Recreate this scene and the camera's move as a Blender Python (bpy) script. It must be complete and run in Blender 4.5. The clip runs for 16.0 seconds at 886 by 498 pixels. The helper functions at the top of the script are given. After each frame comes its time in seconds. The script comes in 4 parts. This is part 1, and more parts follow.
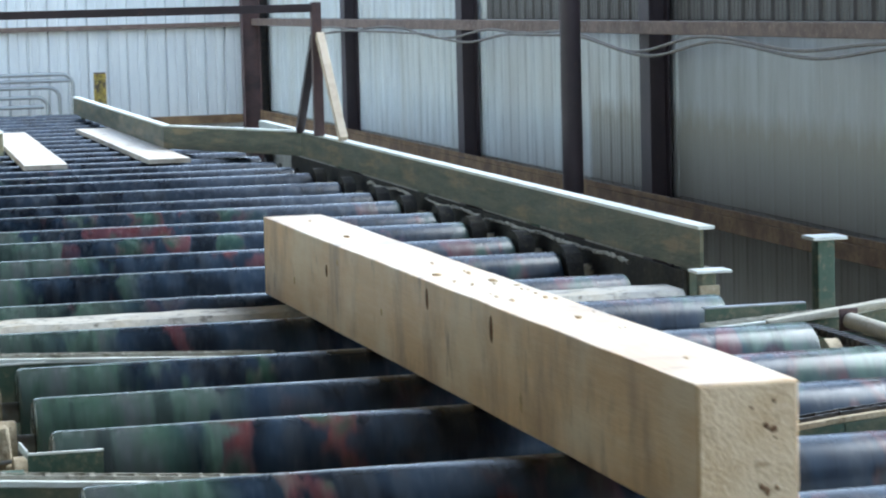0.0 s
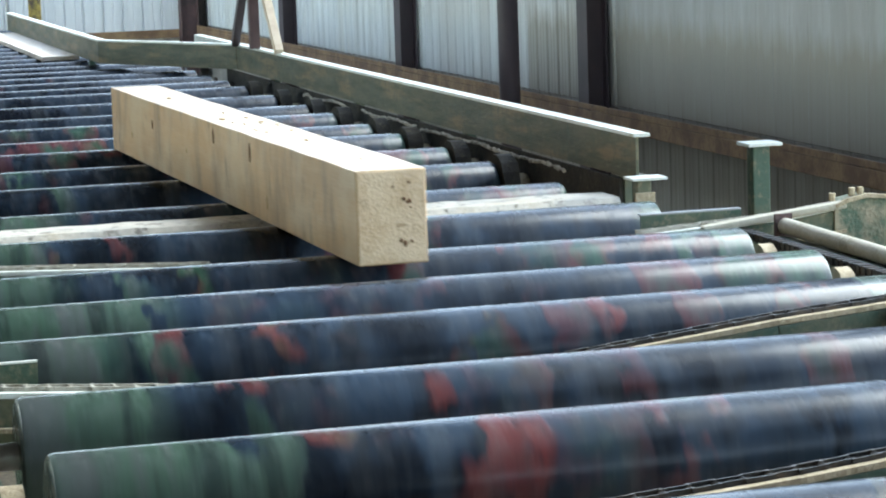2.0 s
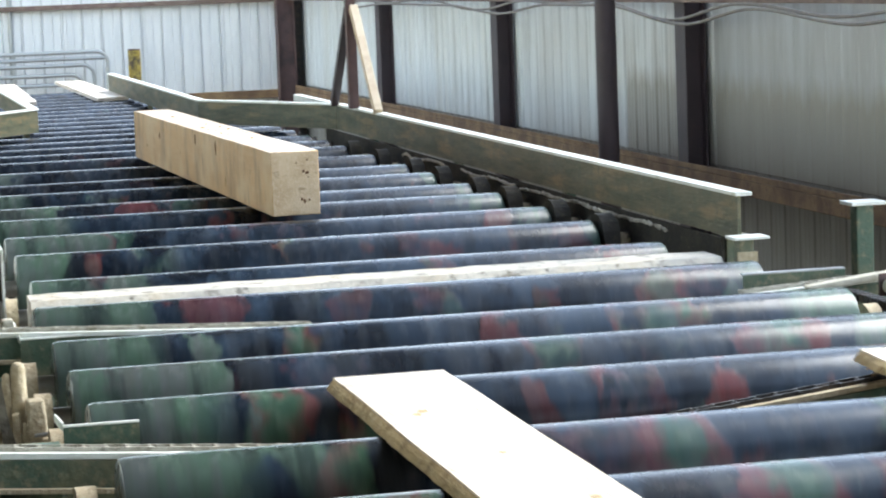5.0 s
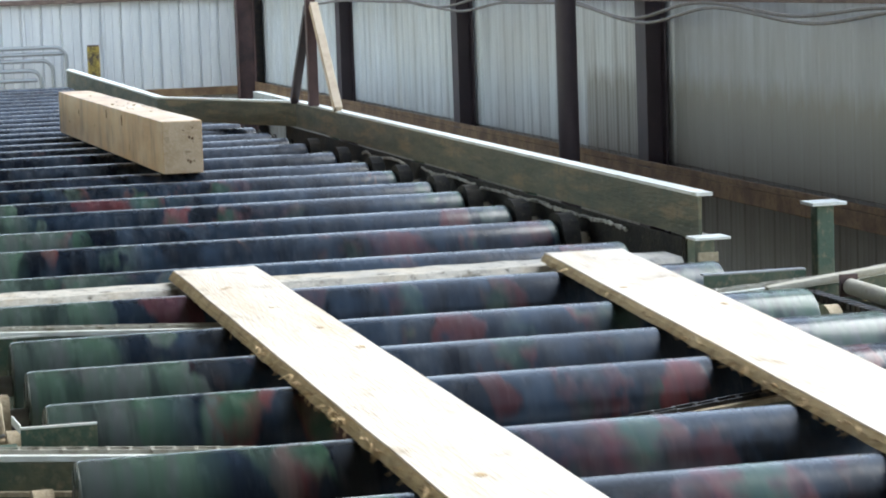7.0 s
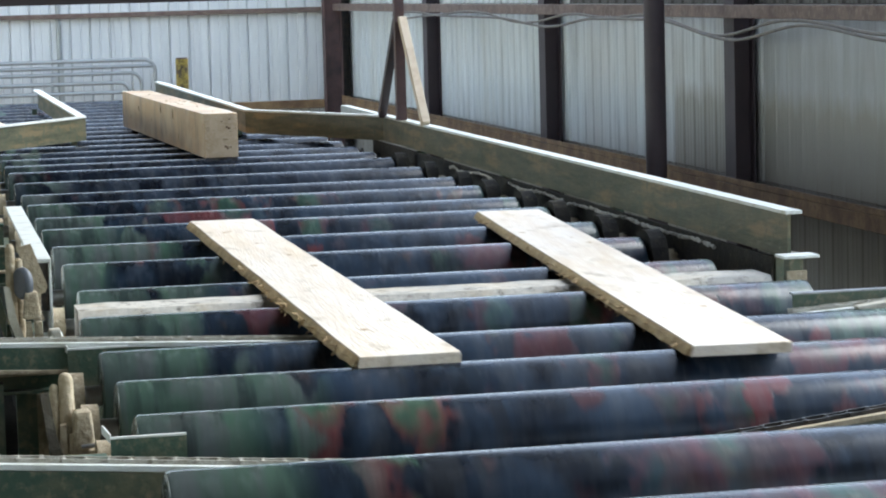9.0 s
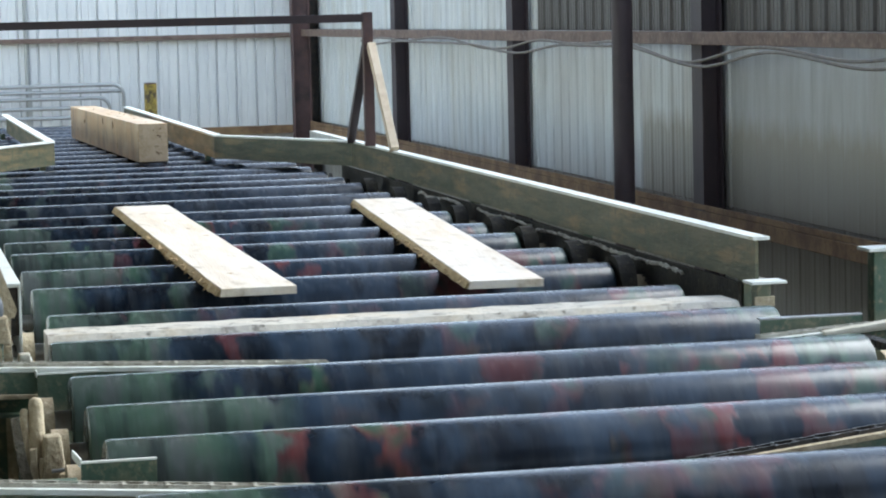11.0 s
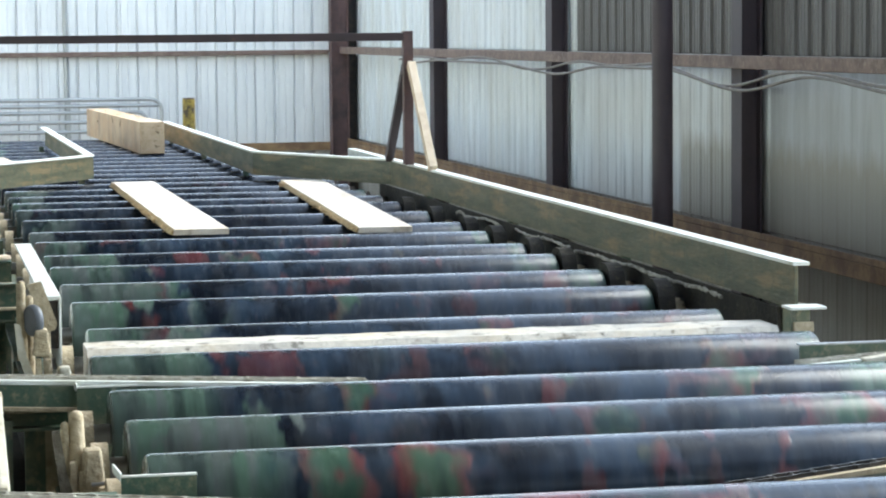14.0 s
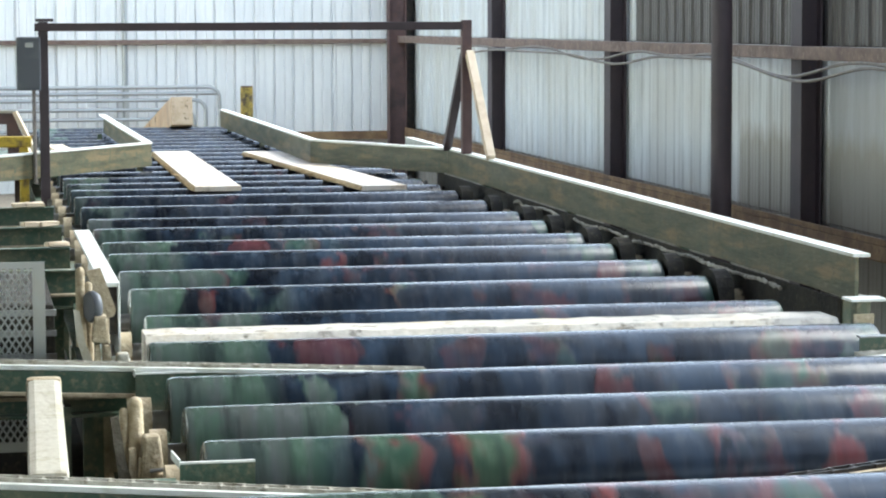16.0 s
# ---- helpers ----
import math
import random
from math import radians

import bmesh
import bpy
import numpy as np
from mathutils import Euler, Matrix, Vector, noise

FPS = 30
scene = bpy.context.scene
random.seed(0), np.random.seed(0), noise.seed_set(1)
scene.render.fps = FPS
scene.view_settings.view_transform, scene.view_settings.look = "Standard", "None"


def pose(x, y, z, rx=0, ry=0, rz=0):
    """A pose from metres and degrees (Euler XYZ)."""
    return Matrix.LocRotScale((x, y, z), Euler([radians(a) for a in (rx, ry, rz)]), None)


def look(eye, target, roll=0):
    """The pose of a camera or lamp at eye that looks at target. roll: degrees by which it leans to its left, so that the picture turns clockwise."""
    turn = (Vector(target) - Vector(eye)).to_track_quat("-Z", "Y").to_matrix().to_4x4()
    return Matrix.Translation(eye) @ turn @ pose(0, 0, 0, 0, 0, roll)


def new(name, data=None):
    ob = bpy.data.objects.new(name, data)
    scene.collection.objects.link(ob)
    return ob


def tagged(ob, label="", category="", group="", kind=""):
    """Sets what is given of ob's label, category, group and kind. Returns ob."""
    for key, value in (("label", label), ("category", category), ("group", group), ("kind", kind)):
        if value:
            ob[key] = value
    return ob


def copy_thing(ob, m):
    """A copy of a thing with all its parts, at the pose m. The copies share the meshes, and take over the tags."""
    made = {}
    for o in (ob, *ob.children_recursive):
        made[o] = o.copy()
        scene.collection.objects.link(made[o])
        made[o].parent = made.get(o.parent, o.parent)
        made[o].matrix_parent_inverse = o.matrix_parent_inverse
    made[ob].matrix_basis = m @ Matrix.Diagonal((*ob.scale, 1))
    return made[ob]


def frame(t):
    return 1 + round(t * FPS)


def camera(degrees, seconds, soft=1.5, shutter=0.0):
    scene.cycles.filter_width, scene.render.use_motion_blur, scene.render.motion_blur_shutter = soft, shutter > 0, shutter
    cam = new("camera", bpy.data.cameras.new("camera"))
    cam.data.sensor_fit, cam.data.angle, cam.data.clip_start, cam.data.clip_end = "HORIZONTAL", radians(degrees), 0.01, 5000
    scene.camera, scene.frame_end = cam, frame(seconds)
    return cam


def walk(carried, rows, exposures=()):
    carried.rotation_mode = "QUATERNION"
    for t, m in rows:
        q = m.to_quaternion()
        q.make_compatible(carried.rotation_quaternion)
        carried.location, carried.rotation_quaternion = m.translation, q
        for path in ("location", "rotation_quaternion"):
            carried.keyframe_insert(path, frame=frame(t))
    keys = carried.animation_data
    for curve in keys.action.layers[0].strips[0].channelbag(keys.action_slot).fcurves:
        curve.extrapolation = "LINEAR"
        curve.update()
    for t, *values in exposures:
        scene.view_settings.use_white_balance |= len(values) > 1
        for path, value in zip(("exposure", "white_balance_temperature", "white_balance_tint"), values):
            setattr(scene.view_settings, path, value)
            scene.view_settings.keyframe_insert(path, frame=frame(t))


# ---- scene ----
TOP = 0.95          # height of the roller tops over the floor
SPEED = 1.213       # feed speed, metres a second

cam = camera(20.067, 16.0, soft=2.0, shutter=0.8)

EXPO = 2.08
EXPOSED = ((0.0, -0.04, 5950, 3), (0.7, 0.0, 6000, 3), (1.5, 0.1, 6200, 1), (2.5, 0.5, 6450, 1), (3.5, 0.9, 6700, 3), (4.2, 0.68, 6700, 5), (6.3, -0.02, 6600, 6), (9.5, -0.18, 6400, 6), (12.5, 0.0, 6450, 4), (14.0, 0.22, 6600, 4), (16.0, 0.33, 6700, 5))

def aim(x, y, z, yaw, pitch, roll):
    """A handheld camera pose: z over the roller tops, yaw to the left of the line, pitch up, roll as look()."""
    eye = Vector((x, y, z + TOP))
    a, b = radians(yaw), radians(pitch)
    ahead = Vector((-math.sin(a) * math.cos(b), math.cos(a) * math.cos(b), math.sin(b)))
    return look(eye, eye + ahead, roll)


walk(cam, [
    (0, aim(0.0037, -0.0408, 1.0150, -13.721, -5.687, -1.502)),
    (0.5, aim(-0.0006, -0.0327, 0.9944, -13.319, -5.772, -1.344)),
    (1, aim(0.0024, -0.0315, 0.9953, -13.457, -6.372, -1.572)),
    (1.5, aim(0.0084, -0.0347, 0.9909, -14.413, -7.584, -1.664)),
    (2, aim(0.0205, -0.0364, 0.9939, -15.036, -7.665, -1.943)),
    (2.5, aim(0.0193, -0.0238, 0.9905, -14.955, -8.124, -1.992)),
    (3, aim(0.0221, -0.0222, 0.9870, -16.624, -8.501, -2.547)),
    (3.5, aim(0.0188, 0.0043, 0.9892, -17.429, -7.937, -2.591)),
    (4, aim(0.0227, -0.0022, 0.9901, -15.764, -6.849, -2.884)),
    (4.2, aim(0.0195, -0.0024, 0.9888, -14.440, -6.591, -2.792)),
    (6.3, aim(0.0122, -0.0033, 0.9994, -12.361, -6.116, -2.015)),
    (6.5, aim(0.0098, 0.0072, 1.0000, -13.024, -6.212, -1.829)),
    (7, aim(0.0208, 0.0274, 1.0012, -13.784, -6.355, -2.002)),
    (7.5, aim(0.0084, 0.0241, 1.0010, -12.570, -6.277, -1.929)),
    (8, aim(0.0062, 0.0293, 1.0012, -11.933, -6.032, -1.711)),
    (8.5, aim(0.0033, 0.0214, 1.0016, -11.821, -5.976, -1.702)),
    (9, aim(0.0050, 0.0243, 1.0020, -11.872, -5.953, -1.558)),
    (9.5, aim(0.0061, 0.0171, 1.0032, -11.964, -5.726, -1.599)),
    (10, aim(-0.0018, 0.0149, 1.0044, -12.489, -5.566, -1.283)),
    (10.2, aim(-0.0035, 0.0103, 1.0038, -12.650, -5.529, -1.427)),
    (12.5, aim(-0.0104, -0.0035, 1.0056, -12.632, -5.257, -0.961)),
    (13, aim(-0.0151, -0.0009, 1.0065, -12.676, -5.271, -0.688)),
    (13.5, aim(-0.0179, 0.0008, 1.0079, -12.258, -5.106, -0.795)),
    (14, aim(-0.0297, -0.0010, 1.0077, -11.878, -4.939, -0.522)),
    (14.5, aim(-0.0258, 0.0025, 1.0074, -11.644, -5.082, -0.341)),
    (15, aim(-0.0273, 0.0125, 1.0027, -11.614, -5.265, -0.376)),
    (15.5, aim(-0.0308, 0.0256, 1.0013, -10.911, -5.150, -0.042)),
    (16, aim(-0.0371, 0.0161, 1.0036, -10.600, -5.165, -0.244)),
], exposures=[(t, EXPO + e, k, g) for t, e, k, g in EXPOSED])


# ---- light: overcast daylight through openings left in the unseen, added roof and walls ----
world = bpy.data.worlds.new("sky")
world.use_nodes = True
scene.world = world
wn, wl = world.node_tree.nodes, world.node_tree.links
sky = wn.new("ShaderNodeTexSky")
sky.sky_type, sky.sun_disc = "NISHITA", False
sky.sun_elevation, sky.sun_rotation = radians(46), radians(67)
sky.dust_density = 0.25
wn["Background"].inputs[1].default_value = 0.145
cloud = wn.new("ShaderNodeHueSaturation")
cloud.inputs["Saturation"].default_value = 0.6
wl.new(sky.outputs[0], cloud.inputs["Color"])
wl.new(cloud.outputs[0], wn["Background"].inputs[0])
sun_data = bpy.data.lights.new("sun", "SUN")
sun_data.energy, sun_data.angle, sun_data.color = 1.45, radians(42), (0.97, 0.98, 1.0)
sun = new("sun", sun_data)
sun.matrix_world = look((7.4, 8.0, 6.0), (2, 6.5, 1))


# ---- materials ----
def mat(name, base, rough=0.6, metal=0.0, grain=(), bump=0.0, bump_scale=60.0, stretch=(1, 1, 1), rough_vary=0.0):
    """A principled material. grain: (scale, low, high, colour) layers mixed over the base by noise."""
    m = bpy.data.materials.new(name)
    m.use_nodes = True
    n, l = m.node_tree.nodes, m.node_tree.links
    b = n["Principled BSDF"]
    b.inputs["Roughness"].default_value, b.inputs["Metallic"].default_value = rough, metal
    tc = n.new("ShaderNodeTexCoord")
    oi = n.new("ShaderNodeObjectInfo")
    shift = n.new("ShaderNodeVectorMath")
    shift.operation = "MULTIPLY_ADD"
    shift.inputs[1].default_value = stretch
    l.new(tc.outputs["Object"], shift.inputs[0])
    scale = n.new("ShaderNodeMath")
    scale.operation = "MULTIPLY"
    scale.inputs[1].default_value = 37.0
    l.new(oi.outputs["Random"], scale.inputs[0])
    l.new(scale.outputs[0], shift.inputs[2])
    colour = n.new("ShaderNodeRGB")
    colour.outputs[0].default_value = (*base, 1)
    last = colour.outputs[0]
    for s, low, high, c, *own in grain:
        tex = n.new("ShaderNodeTexNoise")
        tex.inputs["Scale"].default_value, tex.inputs["Detail"].default_value = s, 6
        tex.inputs["Roughness"].default_value = 0.62
        where = shift
        if own:
            where = n.new("ShaderNodeVectorMath")
            where.operation = "MULTIPLY_ADD"
            where.inputs[1].default_value = own[0]
            l.new(tc.outputs["Object"], where.inputs[0])
            l.new(scale.outputs[0], where.inputs[2])
        l.new(where.outputs[0], tex.inputs["Vector"])
        ramp = n.new("ShaderNodeMapRange")
        ramp.inputs["From Min"].default_value, ramp.inputs["From Max"].default_value = low, high
        l.new(tex.outputs["Fac"], ramp.inputs["Value"])
        mix = n.new("ShaderNodeMix")
        mix.data_type = "RGBA"
        l.new(ramp.outputs[0], mix.inputs["Factor"])
        l.new(last, mix.inputs["A"])
        mix.inputs["B"].default_value = (*c, 1)
        last = mix.outputs["Result"]
    l.new(last, b.inputs["Base Color"])
    if rough_vary:
        tex = n.new("ShaderNodeTexNoise")
        tex.inputs["Scale"].default_value, tex.inputs["Detail"].default_value = 9, 5
        l.new(shift.outputs[0], tex.inputs["Vector"])
        ramp = n.new("ShaderNodeMapRange")
        ramp.inputs["To Min"].default_value, ramp.inputs["To Max"].default_value = rough - rough_vary, rough + rough_vary
        l.new(tex.outputs["Fac"], ramp.inputs["Value"])
        l.new(ramp.outputs[0], b.inputs["Roughness"])
    if bump:
        tex = n.new("ShaderNodeTexNoise")
        tex.inputs["Scale"].default_value, tex.inputs["Detail"].default_value = bump_scale, 5
        l.new(shift.outputs[0], tex.inputs["Vector"])
        bp = n.new("ShaderNodeBump")
        bp.inputs["Strength"].default_value, bp.inputs["Distance"].default_value = bump, 0.01
        l.new(tex.outputs["Fac"], bp.inputs["Height"])
        l.new(bp.outputs[0], b.inputs["Normal"])
    return m


M_BEAM = mat("spruce_cant", (0.66, 0.43, 0.215), 0.35, 0, [(5, 0.35, 0.75, (0.46, 0.27, 0.12)), (26, 0.45, 0.8, (0.64, 0.47, 0.29)), (4, 0.5, 0.68, (0.36, 0.22, 0.115), (1, 1.3, 0.5)), (2.2, 0.48, 0.66, (0.68, 0.54, 0.37), (1, 0.8, 1)), (7, 0.6, 0.72, (0.3, 0.19, 0.11), (1, 1.6, 0.7))], 0.12, 90, (1, 0.12, 1))
M_END = mat("sawn_end_grain", (0.68, 0.53, 0.36), 0.7, 0, [(9, 0.45, 0.65, (0.56, 0.4, 0.24)), (60, 0.5, 0.75, (0.74, 0.6, 0.44)), (14, 0.58, 0.68, (0.42, 0.29, 0.17), (1, 1, 2.2))], 0.3, 110)
M_WANE = mat("ochre_waney_edge", (0.5, 0.36, 0.18), 0.9, 0, [(16, 0.45, 0.65, (0.3, 0.2, 0.09)), (50, 0.5, 0.75, (0.62, 0.5, 0.3))], 0.7, 90)
M_BOARD = mat("spruce_board", (0.67, 0.6, 0.525), 0.55, 0, [(6, 0.4, 0.75, (0.6, 0.46, 0.29)), (30, 0.45, 0.8, (0.76, 0.69, 0.57)), (9, 0.56, 0.7, (0.42, 0.33, 0.22), (1.2, 0.5, 1)), (60, 0.55, 0.8, (0.6, 0.5, 0.36), (1, 0.3, 1))], 0.35, 110, (1, 0.1, 1))
M_KNOT = mat("knot", (0.12, 0.06, 0.03), 0.8, 0, [(60, 0.4, 0.7, (0.22, 0.11, 0.05))])
M_BARK = mat("bark_wane", (0.36, 0.26, 0.15), 0.9, 0, [(40, 0.35, 0.7, (0.55, 0.38, 0.18))], 0.6, 120)
M_GREEN = mat("green_machine_paint", (0.045, 0.088, 0.058), 0.5, 0, [(7, 0.45, 0.72, (0.16, 0.15, 0.09)), (38, 0.52, 0.75, (0.24, 0.2, 0.13))], 0.25, 60, (1, 1, 1), 0.12)
M_RAIL = mat("weathered_green_rail", (0.11, 0.105, 0.06), 0.5, 0, [(5, 0.42, 0.62, (0.045, 0.055, 0.03), (1, 0.5, 4)), (2.6, 0.5, 0.62, (0.2, 0.15, 0.075), (1, 0.6, 5)), (16, 0.52, 0.66, (0.06, 0.08, 0.05), (1, 2, 1)), (45, 0.6, 0.8, (0.23, 0.2, 0.14))], 0.25, 50, (1, 0.35, 2), 0.12)
M_RUST = mat("brown_steel", (0.13, 0.075, 0.07), 0.6, 0, [(4, 0.4, 0.7, (0.045, 0.03, 0.032)), (30, 0.55, 0.75, (0.14, 0.07, 0.05))], 0.2, 50)
M_COLUMN = mat("dark_column_paint", (0.062, 0.044, 0.05), 0.55, 0, [(3, 0.4, 0.7, (0.04, 0.03, 0.036)), (24, 0.6, 0.8, (0.11, 0.06, 0.045))], 0.15, 40)
M_LEDGE = mat("dusty_brown_girt", (0.17, 0.1, 0.055), 0.85, 0, [(5, 0.4, 0.62, (0.31, 0.2, 0.1)), (28, 0.5, 0.75, (0.15, 0.08, 0.055))], 0.4, 60)
M_GIRT = mat("tan_girt", (0.2, 0.14, 0.11), 0.7, 0, [(6, 0.4, 0.65, (0.12, 0.075, 0.06)), (30, 0.5, 0.75, (0.29, 0.22, 0.17))], 0.2, 50)
M_STEEL = mat("worn_steel", (0.34, 0.35, 0.36), 0.4, 0.9, [(14, 0.45, 0.75, (0.2, 0.16, 0.13))], 0.2, 70, (1, 1, 1), 0.1)
M_DARK = mat("greasy_dark_steel", (0.025, 0.024, 0.024), 0.5, 0.3, [(20, 0.45, 0.7, (0.07, 0.05, 0.035))], 0.4, 60)
M_DUST = mat("sawdust_caked_steel", (0.43, 0.35, 0.235), 0.9, 0, [(9, 0.48, 0.72, (0.2, 0.16, 0.1)), (50, 0.45, 0.75, (0.54, 0.46, 0.33))], 0.6, 80)
M_CRUST = mat("damp_sawdust", (0.11, 0.095, 0.072), 0.95, 0, [(30, 0.45, 0.75, (0.22, 0.195, 0.15)), (60, 0.45, 0.75, (0.08, 0.07, 0.05))], 0.6, 80)
M_CHAIN = mat("dusty_chain_steel", (0.42, 0.4, 0.34), 0.8, 0.1, [(25, 0.45, 0.7, (0.2, 0.18, 0.13))], 0.4, 80)
M_CHALK = mat("chalky_cream_paint", (0.45, 0.42, 0.34), 0.75, 0, [(8, 0.48, 0.7, (0.33, 0.29, 0.2)), (40, 0.5, 0.75, (0.54, 0.51, 0.43))], 0.3, 60)
# near-black of oily dirt, also put where a space is only shaded
M_SOOT_SHADE = mat("oily_dirt_and_shade", (0.02, 0.019, 0.017), 0.95, 0, [(8, 0.45, 0.7, (0.05, 0.042, 0.03)), (40, 0.55, 0.75, (0.09, 0.075, 0.05))], 0.5, 60)
M_CAKED = mat("sawdust_caked_green_paint", (0.1, 0.145, 0.1), 0.75, 0, [(6, 0.46, 0.6, (0.38, 0.32, 0.22)), (40, 0.5, 0.75, (0.3, 0.28, 0.2))], 0.5, 70)
# white of pale edges, also used to whiten upper faces in daylight
M_WHITE = mat("white_edge_and_lit_top", (0.72, 0.74, 0.7), 0.6, 0, [(12, 0.48, 0.75, (0.5, 0.5, 0.42))], 0.2, 60)
M_CONCRETE = mat("dirty_concrete", (0.2, 0.17, 0.13), 0.9, 0, [(2, 0.4, 0.7, (0.12, 0.1, 0.08)), (40, 0.4, 0.7, (0.3, 0.25, 0.18))], 0.5, 50)
M_YELLOW = mat("chipped_yellow_paint", (0.6, 0.42, 0.05), 0.55, 0, [(16, 0.5, 0.7, (0.16, 0.11, 0.05))], 0.2, 60)
M_BOLLARD = mat("rusty_yellow_paint", (0.3, 0.22, 0.04), 0.65, 0, [(7, 0.45, 0.6, (0.07, 0.05, 0.03)), (24, 0.5, 0.7, (0.45, 0.36, 0.08))], 0.3, 60)
M_PIPE = mat("galvanised_tube", (0.4, 0.42, 0.42), 0.45, 0.7, [(15, 0.45, 0.75, (0.4, 0.4, 0.38))])
M_BOX = mat("grey_enclosure_paint", (0.09, 0.1, 0.115), 0.5, 0, [(9, 0.5, 0.75, (0.15, 0.15, 0.15))])
M_ROPE = mat("frayed_rope", (0.5, 0.48, 0.42), 0.95, 0, [(30, 0.4, 0.7, (0.18, 0.165, 0.135))], 0.6, 120)
M_CABLE = mat("grey_cable", (0.22, 0.195, 0.165), 0.7, 0, [(20, 0.4, 0.7, (0.13, 0.12, 0.12))])
M_PALE = mat("dusty_pale_timber", (0.5, 0.47, 0.41), 0.9, 0, [(18, 0.52, 0.62, (0.13, 0.115, 0.09)), (3, 0.5, 0.7, (0.5, 0.4, 0.26)), (45, 0.45, 0.7, (0.6, 0.56, 0.49)), (4, 0.5, 0.75, (0.34, 0.33, 0.31))], 0.4, 80)
M_PLANK = mat("new_pale_timber", (0.72, 0.6, 0.45), 0.8, 0, [(10, 0.45, 0.75, (0.55, 0.42, 0.28))], 0.2, 60)


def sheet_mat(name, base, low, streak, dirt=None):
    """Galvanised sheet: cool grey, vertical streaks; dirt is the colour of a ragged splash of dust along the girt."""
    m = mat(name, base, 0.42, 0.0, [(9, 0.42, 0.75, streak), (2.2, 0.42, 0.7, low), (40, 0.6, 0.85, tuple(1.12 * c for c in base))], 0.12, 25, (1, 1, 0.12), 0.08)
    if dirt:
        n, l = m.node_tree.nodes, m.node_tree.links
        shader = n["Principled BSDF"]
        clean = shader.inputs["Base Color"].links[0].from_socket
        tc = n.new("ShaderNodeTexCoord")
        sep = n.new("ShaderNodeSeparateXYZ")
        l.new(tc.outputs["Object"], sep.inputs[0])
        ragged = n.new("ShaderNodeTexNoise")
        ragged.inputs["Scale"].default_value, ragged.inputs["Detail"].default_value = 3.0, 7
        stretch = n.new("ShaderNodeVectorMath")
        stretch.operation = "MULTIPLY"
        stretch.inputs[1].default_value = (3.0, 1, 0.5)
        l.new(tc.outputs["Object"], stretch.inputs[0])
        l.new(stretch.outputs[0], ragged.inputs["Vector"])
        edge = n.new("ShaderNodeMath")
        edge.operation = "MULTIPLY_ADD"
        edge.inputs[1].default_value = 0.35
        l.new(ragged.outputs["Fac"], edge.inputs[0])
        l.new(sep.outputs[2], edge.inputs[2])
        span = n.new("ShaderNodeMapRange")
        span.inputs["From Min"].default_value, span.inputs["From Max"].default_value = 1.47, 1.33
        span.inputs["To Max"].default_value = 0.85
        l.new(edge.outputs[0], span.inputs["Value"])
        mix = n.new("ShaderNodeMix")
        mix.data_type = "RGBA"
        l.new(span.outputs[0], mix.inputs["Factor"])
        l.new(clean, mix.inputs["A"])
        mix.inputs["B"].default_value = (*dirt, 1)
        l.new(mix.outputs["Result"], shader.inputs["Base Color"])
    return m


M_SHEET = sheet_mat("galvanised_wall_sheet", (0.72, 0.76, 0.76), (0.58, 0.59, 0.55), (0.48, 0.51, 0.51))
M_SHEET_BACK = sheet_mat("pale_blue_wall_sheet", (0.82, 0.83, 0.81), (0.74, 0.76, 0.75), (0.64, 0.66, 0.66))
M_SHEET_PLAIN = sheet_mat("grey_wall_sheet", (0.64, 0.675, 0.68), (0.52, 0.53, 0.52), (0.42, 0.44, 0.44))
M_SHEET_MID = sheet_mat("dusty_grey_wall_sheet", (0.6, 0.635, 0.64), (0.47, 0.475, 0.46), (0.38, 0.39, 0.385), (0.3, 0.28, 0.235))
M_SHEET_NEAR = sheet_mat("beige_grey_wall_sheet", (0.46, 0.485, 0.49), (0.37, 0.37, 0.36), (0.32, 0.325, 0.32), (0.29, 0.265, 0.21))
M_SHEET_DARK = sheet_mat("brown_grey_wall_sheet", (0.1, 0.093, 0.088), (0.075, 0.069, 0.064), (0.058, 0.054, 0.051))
M_SHEET_LOW = sheet_mat("dusty_wall_sheet", (0.31, 0.3, 0.275), (0.22, 0.21, 0.18), (0.2, 0.19, 0.165))


